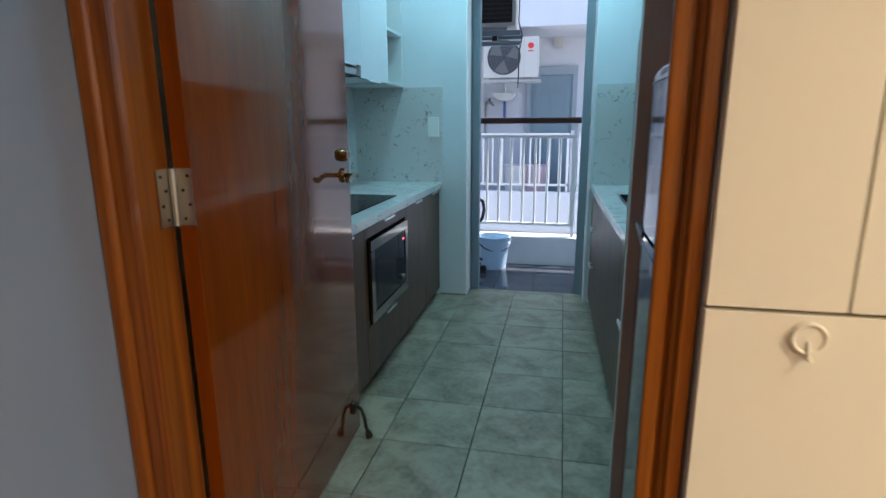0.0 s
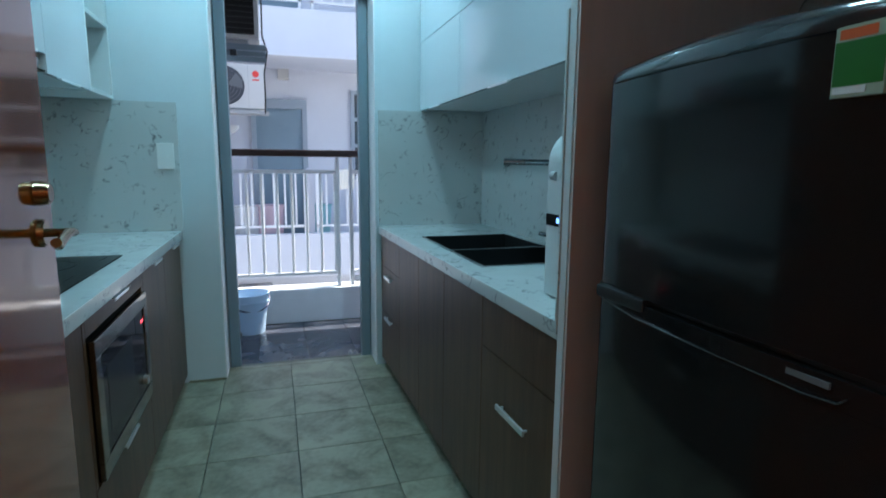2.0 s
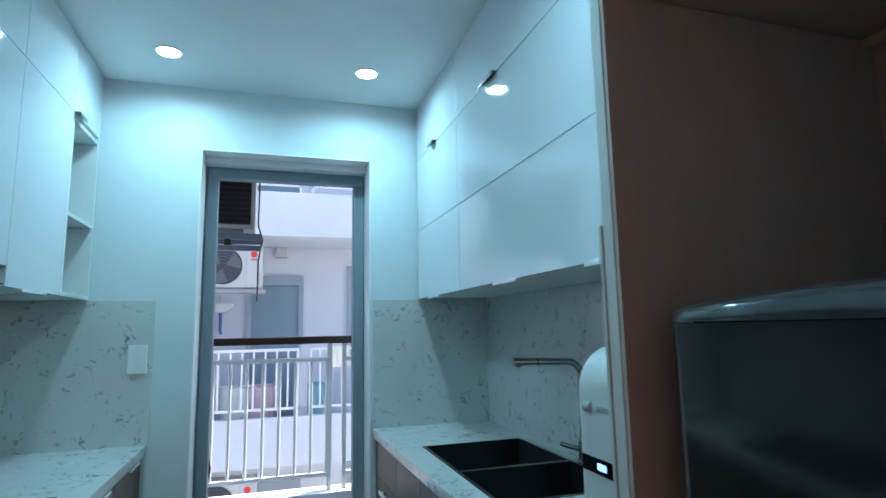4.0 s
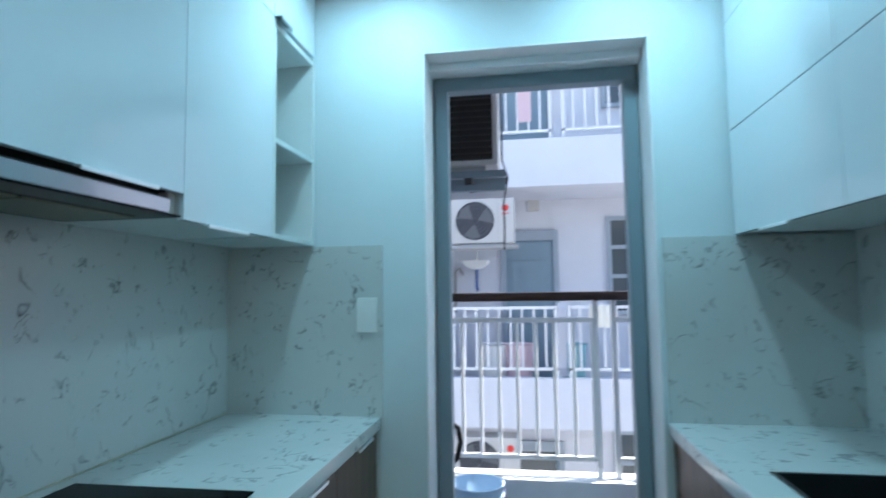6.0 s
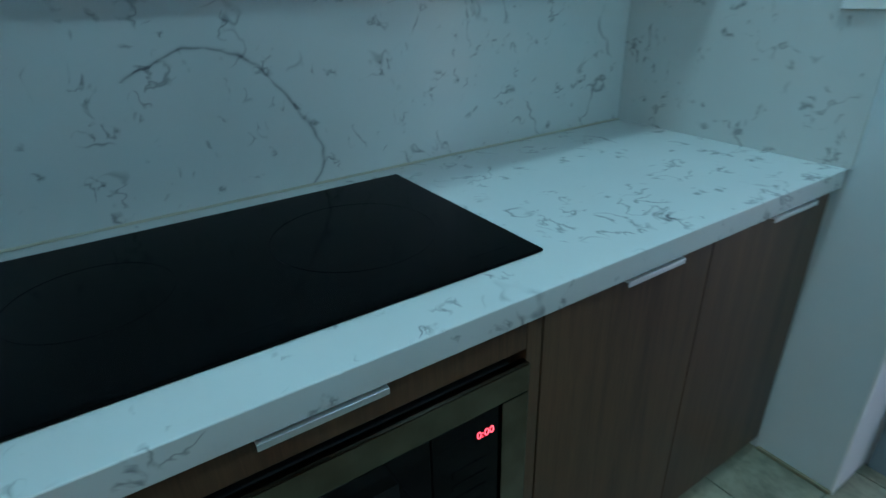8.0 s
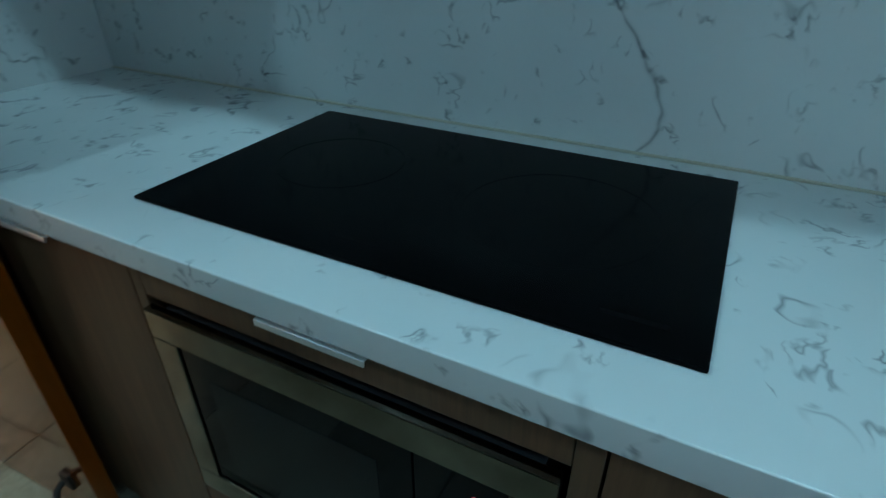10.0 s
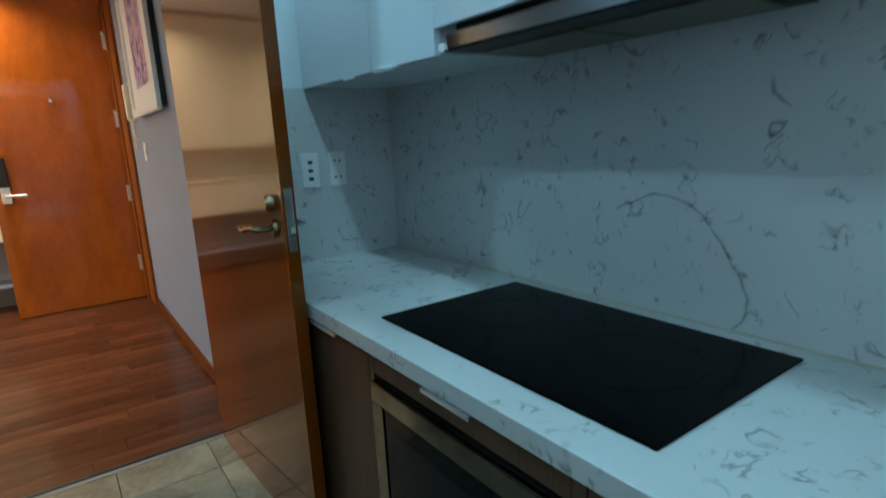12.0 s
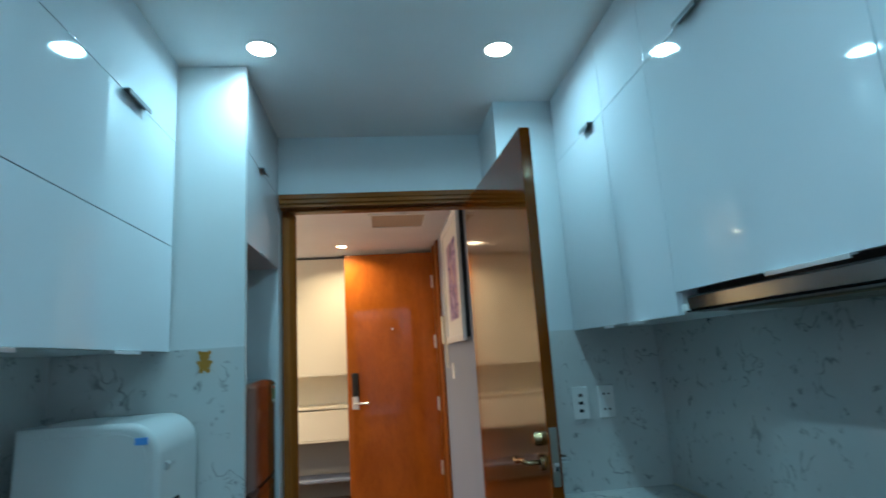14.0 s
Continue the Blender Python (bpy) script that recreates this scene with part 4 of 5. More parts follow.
def bowl(x0, y0, x1, y1, depth):
    bm = bmesh.new()
    t = 0.012
    outer = [(x0, y0), (x1, y0), (x1, y1), (x0, y1)]
    inner = [(x0 + t, y0 + t), (x1 - t, y0 + t), (x1 - t, y1 - t), (x0 + t, y1 - t)]
    low = [(x0 + t + 0.02, y0 + t + 0.02), (x1 - t - 0.02, y0 + t + 0.02), (x1 - t - 0.02, y1 - t - 0.02), (x0 + t + 0.02, y1 - t - 0.02)]
    rings = [[bm.verts.new((*p, z)) for p in ps] for ps, z in ((outer, TOP - depth - 0.01), (outer, TOP + 0.0015), (inner, TOP + 0.0015), (inner, TOP - depth + 0.02), (low, TOP - depth))]
    for a, b in zip(rings, rings[1:]):
        for i in range(4):
            bm.faces.new((a[i], a[(i + 1) % 4], b[(i + 1) % 4], b[i]))
    bm.faces.new(rings[-1]), bm.faces.new(rings[0])
    bmesh.ops.recalc_face_normals(bm, faces=bm.faces)
    return bm


part("bowl", bowl(SX0 + 0.001, SY0 + 0.001, SX1 - 0.001, SM, 0.20), GRAPHITE, sink)
part("bowl", bowl(SX0 + 0.001, SM, SX1 - 0.001, SY1 - 0.001, 0.20), GRAPHITE, sink)
for y in ((SY0 + SM) / 2, (SM + SY1) / 2):
    part("drain", lathe([(0.0, 0.004), (0.03, 0.004), (0.042, 0.0015), (0.045, 0.0)], (1.93, y, TOP - 0.2)), CHROME, sink, "chrome drain")

TPX, TPY, TPZ = 2.163, 1.338, 1.150
tap = thing("tap", (TPX, TPY, TOP), "chrome kitchen tap with a long level spout", "tap")
part("body", lathe([(0.026, 0.0), (0.026, 0.012), (0.020, 0.018), (0.020, 0.075), (0.0135, 0.085), (0.0135, 0.09)], (TPX, TPY, TOP)), DARK_CHROME, tap)
way = Vector((1.953 - TPX, 1.430 - TPY, 0)).normalized()
bend = arc(Vector((TPX, TPY, TPZ - 0.042)) + way * 0.042, -way, (0, 0, 1), 0.042, 0, 90)
part("spout", tube([(TPX, TPY, TOP + 0.08), (TPX, TPY, TPZ - 0.05)] + bend + [(1.968, 1.4235, TPZ + 0.002)], 0.0125), DARK_CHROME, tap)
part("collar", cyl(Vector((TPX, TPY, TPZ + 0.001)) + way * 0.145, Vector((TPX, TPY, TPZ + 0.001)) + way * 0.149, 0.0131, n=18), BLACK, tap)
part("nozzle", merge(cyl((1.985, 1.416, TPZ + 0.0015), (1.950, 1.431, TPZ + 0.002), 0.0138, n=18, bevel=0.002), cyl((1.964, 1.425, TPZ), (1.964, 1.425, TPZ - 0.018), 0.009, n=14)), DARK_CHROME, tap)
part("lever", tube([(TPX - 0.01, TPY + 0.012, TOP + 0.048), (TPX - 0.03, TPY + 0.06, TOP + 0.050), (TPX - 0.035, TPY + 0.095, TOP + 0.052)], 0.009, 10), DARK_CHROME, tap)

# water purifier
pur = thing("water_purifier", (1.9, 0.5, TOP), "white countertop water purifier with dark display", "water purifier")
PX0, PX1, QY0, QY1 = 1.726, 2.09, 0.320, 0.630


def purifier_shell(x0, x1, y0, y1, z0, z1, r):
    pts = [(x0, z0), (x1, z0), (x1, z1)]
    pts += [(x0 + r + r * math.cos(radians(a)), z1 - r + r * math.sin(radians(a))) for a in range(90, 181, 10)]
    bm = outline(pts, 1, y0, y1)
    rims = [e for e in bm.edges if abs(e.verts[0].co.y - e.verts[1].co.y) < 1e-6]
    bmesh.ops.bevel(bm, geom=rims, offset=min(0.02, (y1 - y0) * 0.45), segments=4, affect="EDGES", profile=0.6)
    return bm


part("shell", purifier_shell(PX0, PX1, QY0, QY1, TOP + 0.008, 1.235, 0.09), PEARL_PLASTIC, pur)
part("side_panel", purifier_shell(PX0 + 0.03, PX1 - 0.02, QY1 - 0.01, QY1 + 0.0015, TOP + 0.03, 1.21, 0.075), PEARL_PLASTIC, pur)
part("display", box(PX0 - 0.002, 0.48, 0.988, PX0 + 0.004, QY1 - 0.014, 1.018, 0.001), BLACK_GLASS, pur, "dark strip display")
part("indicator", box(PX0 - 0.0028, 0.53, 0.997, PX0 - 0.0018, 0.56, 1.010), BLUE_LED, pur)
part("emblem", cyl((PX0 + 0.001, 0.572, 1.114), (PX0 - 0.001, 0.592, 1.114), 0.011, n=20), GREY_PLASTIC, pur)
part("emblem", box(PX0 - 0.001, 0.515, 1.108, PX0 + 0.002, 0.555, 1.119), GREY_PLASTIC, pur)
part("sticker", box(PX0 + 0.03, QY1 - 0.001, 1.178, PX0 + 0.062, QY1 + 0.003, 1.196), mat("blue_sticker", (0.1, 0.35, 0.8), 0.4), pur)
for x in (PX0 + 0.05, PX1 - 0.05):
    for y in (QY0 + 0.04, QY1 - 0.04):
        part("foot", cyl((x, y, TOP), (x, y, TOP + 0.012), 0.014, n=12), BLACK, pur)

# wall units over the sink
UR = 1.828
wall_unit("wall_cabinet", 1.658, YF - 0.001, UR, -1, UP0, TOPZ, "white gloss wall cabinet beside the balcony wall", [(1.658, YF - 0.001, UP0 - 0.004, 1.776, [(1.90, 2.08, UP0 - 0.002)]), (1.658, YF - 0.001, 1.779, SEAM - 0.0015, None), (1.658, YF - 0.001, SEAM + 0.0015, TOPZ, [(1.95, 2.03, SEAM + 0.002)])], "wall cabinets over the sink")
wall_unit("wall_cabinet", 0.306, 1.658, UR, -1, UP0, TOPZ, "wide white gloss wall cabinet above the sink", [(0.306, 1.658, UP0 - 0.004, 1.776, [(1.10, 1.28, UP0 - 0.002), (0.56, 0.71, UP0 - 0.002)]), (0.306, 1.658, 1.779, SEAM - 0.0015, None), (0.306, 1.658, SEAM + 0.0015, TOPZ, [(1.22, 1.34, SEAM + 0.002), (0.57, 0.71, SEAM + 0.002)])], "wall cabinets over the sink")

# panel, niche and cabinet round the fridge
side = thing("partition", (1.88, 0.305, 0), "tall white panel between worktop and fridge, brown inside", "partition")
part("white_face", box(1.591, 0.271, 0, XR - 0.001, 0.296, TOPZ, 0.001), CARCASS, side)
part("brown_face", box(1.593, 0.262, 0, XR - 0.001, 0.2705, 1.80), NICHE, side, "brown laminate lining")
niche = thing("fridge_niche_lining", (2.1, -0.05, 0), "brown laminate lining behind the fridge", "panel")
part("back_panel", box(XR - 0.012, YD, 0, XR, 0.2615, 1.80), NICHE, niche)
part("top_strip", box(XR - 0.04, YD, 1.78, XR - 0.0125, 0.2615, 1.80), NICHE, niche)
over = thing("fridge_top_cabinet", (1.6, -0.04, 1.805), "white gloss cabinet above the fridge niche", "cabinet")
part("body", box(1.622, YD, 1.807, XR - 0.001, 0.2705, TOPZ), CARCASS, over)
part("underside", box(1.605, YD + 0.001, 1.802, XR - 0.001, 0.2615, 1.8068), NICHE, over)
for z0, z1, h in ((1.803, SEAM - 0.0015, (-0.08, 0.03, 1.805)), (SEAM + 0.0015, TOPZ, (-0.05, 0.03, SEAM + 0.002))):
    f = part("door", box(1.602, YD + 0.001, z0, 1.620, 0.2705, z1, 0.0012), GLOSS, over, "white high gloss front")
    (pull_seam if h[2] > 2 else pull_y)(f, 1.602, -1, *h)

# ---------------------------------------------------------------- fridge
fridge = thing("refrigerator", (1.86, -0.095, 0), "dark grey two door refrigerator in the brown niche", "refrigerator")
RY0, RY1, RX, RT = -0.352, 0.194, 1.598, 1.302
part("cabinet", box(1.65, RY0 + 0.002, 0.03, 2.17, RY1 - 0.002, RT - 0.018, 0.008), FRIDGE, fridge)


def fridge_door(z0, z1, bulge=0.012, n=14):
    """A door with a gently bowed front and rounded ends."""
    pts = [(1.648, RY0), (1.648, RY1)]
    mid, half, rr = (RY0 + RY1) / 2, (RY1 - RY0) / 2, 0.024
    for k in range(7):
        a = radians(15 * k)
        pts.append((RX + bulge + rr - rr * math.sin(a), mid + half - rr + rr * math.cos(a)))
    for i in range(1, n):
        u = (1 - 2 * i / n) * (half - rr) / half
        pts.append((RX + bulge * abs(u * half / (half - rr)) ** 2.2, mid + u * half))
    for k in range(7):
        a = radians(90 - 15 * k)
        pts.append((RX + bulge + rr - rr * math.sin(a), mid - half + rr - rr * math.cos(a)))
    return outline(pts, 2, z0, z1)


part("freezer_door", fridge_door(0.934, 1.278), FRIDGE, fridge)
part("lower_door", fridge_door(0.05, 0.890), FRIDGE, fridge)
part("grip_recess", box(1.616, RY0 + 0.004, 0.9235, 1.66, RY1 - 0.004, 0.9335), BLACK, fridge, "black grip recess")
part("trim_line", tube([(RX + 0.006, RY1 - 0.02, 0.912), (RX + 0.002, RY1 - 0.06, 0.906), (RX - 0.0005, RY1 - 0.13, 0.899), (RX - 0.001, -0.10, 0.896), (RX - 0.0005, -0.235, 0.896), (RX + 0.004, -0.272, 0.898), (RX + 0.006, -0.280, 0.906)], 0.001, 6), CAP, fridge, "thin glossy trim line")
part("grip_scoop", box(RX - 0.001, RY1 - 0.15, 0.910, RX + 0.03, RY1 - 0.018, 0.9325, 0.006), BLACK, fridge, "black grip scoop")
part("grip_lip", fridge_door(0.8903, 0.923), FRIDGE, fridge)


def fridge_cap(z0):
    """The cap over the doors: arched along its length, rounded towards the front."""
    bm = bmesh.new()
    mid, half, n = (RY0 + RY1) / 2, (RY1 - RY0) / 2, 28
    rows = []
    for i in range(n + 1):
        u = -1 + 2 * i / n
        x = RX + 0.012 * abs(u) ** 2.2 + 0.012 * max(0.0, abs(u) - 0.9) ** 2 / 0.01
        top = RT + 0.013 - 0.016 * abs(u) ** 1.7
        prof = [(1.70, z0), (x, z0), (x - 0.001, z0 + 0.004), (x, top - 0.014), (x + 0.004, top - 0.006), (x + 0.011, top - 0.0015), (x + 0.022, top), (1.70, top)]
        rows.append([bm.verts.new((min(px, 1.70), mid + u * half, pz)) for px, pz in prof])
    for a, b in zip(rows, rows[1:]):
        for k in range(len(a)):
            bm.faces.new((a[k], a[(k + 1) % len(a)], b[(k + 1) % len(a)], b[k]))
    bm.faces.new(rows[0]), bm.faces.new(rows[-1][::-1])
    bmesh.ops.recalc_face_normals(bm, faces=bm.faces)
    return bm


part("top_cap", fridge_cap(1.2795), CAP, fridge, "dark glossy top cap")
part("top_plate", box(1.701, RY0 + 0.004, RT - 0.018, 2.17, RY1 - 0.004, RT, 0.004), BLACK, fridge)
part("foot_grille", box(1.66, RY0 + 0.01, 0.0, 2.16, RY1 - 0.01, 0.045, 0.004), BLACK, fridge)
part("emblem", box(RX + 0.0030, -0.262, 0.9095, RX + 0.012, -0.203, 0.9165), EMBLEM, fridge, "silver brand strip")
LABEL = mat("pale_green_label", (0.42, 0.52, 0.40), 0.35)
lab = part("energy_label", box(RX + 0.0030, -0.279, 1.211, RX + 0.012, -0.226, 1.281, 0.001), LABEL, fridge, "green energy label")
part("label_field", box(RX + 0.0024, -0.2775, 1.2225, RX + 0.0035, -0.2275, 1.2655), GREEN, lab)
part("label_strip", box(RX + 0.0022, -0.262, 1.2145, RX + 0.0035, -0.2285, 1.2215), PAPER, lab)
part("label_band", box(RX + 0.0024, -0.268, 1.2675, RX + 0.0035, -0.231, 1.2775), ORANGE, lab)

bottle = thing("plastic_bottle", (1.965, 0.098, RT), "clear plastic bottle with black cap on the fridge", "bottle")
part("body", lathe([(0.0, 0.0), (0.034, 0.0), (0.037, 0.006), (0.037, 0.045), (0.0355, 0.05), (0.037, 0.055), (0.037, 0.10), (0.030, 0.122), (0.015, 0.138), (0.014, 0.148), (0.0128, 0.148), (0.0138, 0.137), (0.0288, 0.121), (0.0358, 0.10), (0.0358, 0.008), (0.0, 0.003)], (1.965, 0.098, RT), 28), PET, bottle)
part("cap", cyl((1.965, 0.098, RT + 0.146), (1.965, 0.098, RT + 0.172), 0.0165, n=24, bevel=0.002), BLACK, bottle, "black screw cap")
jar = thing("plastic_box", (1.96, 0.0, RT), "clear round food box with lid on the fridge", "container")
part("body", lathe([(0.0, 0.0), (0.046, 0.0), (0.05, 0.005), (0.054, 0.062), (0.0525, 0.062), (0.0485, 0.007), (0.0, 0.002)], (1.96, 0.0, RT), 28), PET, jar)
part("lid", lathe([(0.0, 0.0725), (0.05, 0.0725), (0.0565, 0.069), (0.0565, 0.062), (0.058, 0.062), (0.058, 0.07), (0.05, 0.0745), (0.0, 0.0745)], (1.96, 0.0, RT), 28), PET, jar, "clear lid")

SKX = 1.716
stick = thing("wall_sticker", (SKX, 0.304, 1.385), "small amber bear shaped sticker on the splashback", "sticker")
bm = cyl((SKX, 0.3042, 1.404), (SKX, 0.3065, 1.404), 0.016, n=20)
merge(bm, cyl((SKX, 0.3042, 1.378), (SKX, 0.3065, 1.378), 0.019, n=20))
for dx in (-0.015, 0.015):
    merge(bm, cyl((SKX + dx, 0.3042, 1.417), (SKX + dx, 0.3065, 1.417), 0.0065, n=12))
    merge(bm, cyl((SKX + dx * 0.7, 0.3042, 1.358), (SKX + dx * 0.7, 0.3065, 1.358), 0.0075, n=12))
    merge(bm, cyl((SKX + dx * 1.3, 0.3042, 1.385), (SKX + dx * 1.3, 0.3065, 1.385), 0.006, n=12))
part("figure", bm, AMBER, stick)

# ---------------------------------------------------------------- balcony
structure("balcony_floor", box(0.10, 2.52, -0.30, 3.2, 3.75, SILL - 0.012), GROUT, "dark slate tiled balcony floor", "floor")
structure("balcony_wall", box(0.10, 2.56, SILL, 0.25, 3.75, 2.75), FACADE, "white side wall of the balcony", "wall")
# unseen end, kept low so that more daylight reaches the door reveal
structure("parapet_end", box(3.05, 2.565, SILL, 3.2, 3.70, 1.10, 0.006), PARAPET, "unseen low white parapet, balcony end left open for daylight", "parapet")
structure("balcony_ceiling", box(-3, 2.52, 2.75, 6, 3.72, 3.3), FACADE, "white slab above the balcony", "ceiling")
structure("own_facade", box(-3, 2.522, 2.45, 6, 2.56, 2.75), FACADE, "white outer face above the doorway", "wall")
bm = box(-3, 2.5205, -3.3, 0.778, 2.56, 2.45)
box(1.578, 2.5205, -3.3, 6, 2.56, 2.45, bm=bm)
box(0.778, 2.5205, 2.1, 1.578, 2.56, 2.45, bm=bm)
structure("wall_outer", bm, FACADE, "white outer wall beside the balcony doorway", "wall")
structure("parapet", box(0.25, 3.52, SILL, 3.05, 3.70, 0.196, 0.006), PARAPET, "low stained white parapet under the railing", "parapet")

railing = thing("balcony_railing", (1.5, 3.60, 0.196), "white metal balcony railing with dark wooden handrail", "railing")
part("handrail", box(0.25, 3.572, 1.184, 3.05, 3.632, 1.236, 0.012), HANDRAIL, railing, "dark wooden handrail")
for x0, x1 in ((0.25, 1.512), (1.613, 3.05)):
    part("top_bar", box(x0, 3.585, 1.060, x1, 3.617, 1.088, 0.003), RAIL_WHITE, railing)
    part("bottom_bar", box(x0, 3.585, 0.288, x1, 3.617, 0.312, 0.003), RAIL_WHITE, railing)
for x in (1.512, 1.613):
    part("post", box(x - 0.015, 3.586, 0.196, x + 0.015, 3.616, 1.184, 0.003), RAIL_WHITE, railing)
bal = mesh_of("baluster", cyl((0, 0, 0), (0, 0, 0.75), 0.0112, n=12), RAIL_WHITE)
for k in list(range(-5, 6)) + list(range(8, 20)):
    b = new("baluster", bal)
    b.parent = railing
    b.location = Vector((0.960 + 0.1065 * k, 3.601, 0.311)) - Vector(railing.location)


def condenser(x0, y0, z0, w, d, h, label, face):
    """An outdoor air conditioner. face: -1 looks back to the kitchen with its fan, +1 with its coil."""
    ac = thing("outdoor_ac_unit", (x0 + w / 2, y0 + d / 2, z0), label, "air conditioner", "outdoor units")
    part("case", box(x0, y0, z0, x0 + w, y0 + d, z0 + h, 0.012), AC_CASE, ac)
    if face < 0:
        cx, cz, r = x0 + w * 0.38, z0 + h * 0.5, h * 0.43
        part("fan_well", cyl((cx, y0 - 0.002, cz), (cx, y0 + 0.03, cz), r, n=40), FAN_DARK, ac)
        for k in range(3):
            a = radians(120 * k + 20)
            blade = outline([(cx + r * 0.15 * math.cos(a), cz + r * 0.15 * math.sin(a)), (cx + r * 0.92 * math.cos(a - 0.5), cz + r * 0.92 * math.sin(a - 0.5)), (cx + r * 0.95 * math.cos(a), cz + r * 0.95 * math.sin(a)), (cx + r * 0.9 * math.cos(a + 0.5), cz + r * 0.9 * math.sin(a + 0.5))], 1, y0 - 0.008, y0 - 0.003)
            part("fan_blade", blade, FAN_GREY, ac)
        part("hub", cyl((cx, y0 - 0.014, cz), (cx, y0 - 0.002, cz), r * 0.2, n=20), FAN_DARK, ac)
        for k in range(1, 7):
            rr = r * k / 6
            part("guard_ring", tube(arc((cx, y0 - 0.02, cz), (1, 0, 0), (0, 0, 1), rr, 0, 360, 28), 0.003, 5), FAN_GREY, ac)
        part("seam", box(x0 + w * 0.74, y0 - 0.002, z0 + 0.01, x0 + w * 0.745, y0 + 0.01, z0 + h - 0.01), GREY_PLASTIC, ac)
        part("sticker", cyl((x0 + w * 0.86, y0 - 0.003, z0 + h * 0.78), (x0 + w * 0.86, y0 + 0.002, z0 + h * 0.78), h * 0.075, n=24), RED, ac, "round red sticker")
        part("sticker_bar", box(x0 + w * 0.81, y0 - 0.003, z0 + h * 0.635, x0 + w * 0.91, y0 + 0.002, z0 + h * 0.665), RED, ac, "red lettering bar")
    else:
        part("coil", box(x0 + 0.03, y0 - 0.004, z0 + 0.03, x0 + w - 0.03, y0 + 0.03, z0 + h - 0.03), DARK_GAP, ac, "dark coil grille")
        n = int(h / 0.035)
        for k in range(1, n):
            part("slat", box(x0 + 0.03, y0 - 0.010, z0 + k * h / n - 0.004, x0 + w - 0.03, y0 - 0.003, z0 + k * h / n + 0.004), BLACK, ac)
    for zz in (z0 - 0.03,):
        for yy in (y0 + 0.03, y0 + d - 0.07):
            part("foot", box(x0 + w * 0.1, yy, zz, x0 + w * 0.9, yy + 0.04, z0, 0.003), GREY_PLASTIC, ac)
    return ac


# the own condenser on its bracket, coil towards the room
condenser(0.255, 3.40, 1.955, 0.735, 0.26, 0.56, "ivory outdoor air conditioner seen from its dark coil side", 1)
bracket = thing("ac_bracket", (0.6, 3.5, 1.80), "dark grey steel bracket carrying the outdoor unit", "bracket")
part("rail", box(0.25, 3.40, 1.885, 1.03, 3.44, 1.925, 0.003), FRAME_GREY, bracket)
part("rail", box(0.25, 3.62, 1.885, 1.03, 3.66, 1.925, 0.003), FRAME_GREY, bracket)
part("rail", box(0.25, 3.40, 1.81, 1.03, 3.44, 1.845, 0.003), FRAME_GREY, bracket)
part("cross_arm", box(0.80, 3.395, 1.845, 0.84, 3.66, 1.885, 0.003), BLACK, bracket)
part("brace", box(0.25, 3.44, 1.80, 0.30, 3.62, 1.885, 0.003), FRAME_GREY, bracket)

hose = thing("ac_cable", (1.01, 3.5, 1.48), "black cable hanging from the outdoor unit", "cable")
part("cable", tube([(0.985, 3.50, 2.50), (1.006, 3.50, 2.44), (1.010, 3.50, 2.25), (1.007, 3.497, 2.0), (1.038, 3.50, 1.90), (1.012, 3.50, 1.75), (1.014, 3.50, 1.62), (1.011, 3.50, 1.48)], 0.0055, 8), BLACK, hose)

BKX, BKY = 0.845, 3.372
bucket = thing("bucket", (BKX, BKY, SILL), "pale blue plastic bucket with navy handle on the balcony", "bucket")
part("shell", lathe([(0.0, 0.004), (0.105, 0.004), (0.105, 0.0), (0.107, 0.0), (0.136, 0.262), (0.145, 0.272), (0.145, 0.285), (0.136, 0.285), (0.131, 0.266), (0.103, 0.012), (0.0, 0.012)], (BKX, BKY, SILL), 40), BUCKET, bucket)
part("rim_band", lathe([(0.134, 0.222), (0.140, 0.222), (0.142, 0.232), (0.135, 0.232), (0.134, 0.222)], (BKX, BKY, SILL), 40), BUCKET, bucket)
part("handle", tube(arc((BKX, BKY, SILL + 0.255), (0.94, 0.34, 0), (0.28, -0.76, -0.58), 0.147, 0, 180, 18), 0.006, 8), NAVY, bucket, "navy wire handle")

cart = thing("folding_trolley", (0.74, 3.2, SILL), "black folded trolley with castor beside the bucket", "trolley")
part("tube_frame", tube([(0.66, 3.2, SILL + 0.02), (0.66, 3.2, 0.5), (0.68, 3.2, 0.56), (0.72, 3.2, 0.58), (0.765, 3.2, 0.55), (0.778, 3.2, 0.48), (0.76, 3.2, 0.40), (0.72, 3.2, 0.36), (0.68, 3.2, 0.34)], 0.014, 10), BLACK, cart)
part("leg", tube([(0.66, 3.2, 0.04), (0.73, 3.2, 0.06), (0.77, 3.2, 0.045)], 0.013, 8), BLACK, cart)
part("castor", cyl((0.775, 3.185, SILL + 0.028), (0.775, 3.215, SILL + 0.028), 0.028, n=20, bevel=0.004), BLACK, cart)
part("castor", cyl((0.66, 3.185, SILL + 0.028), (0.66, 3.215, SILL + 0.028), 0.028, n=20, bevel=0.004), BLACK, cart)

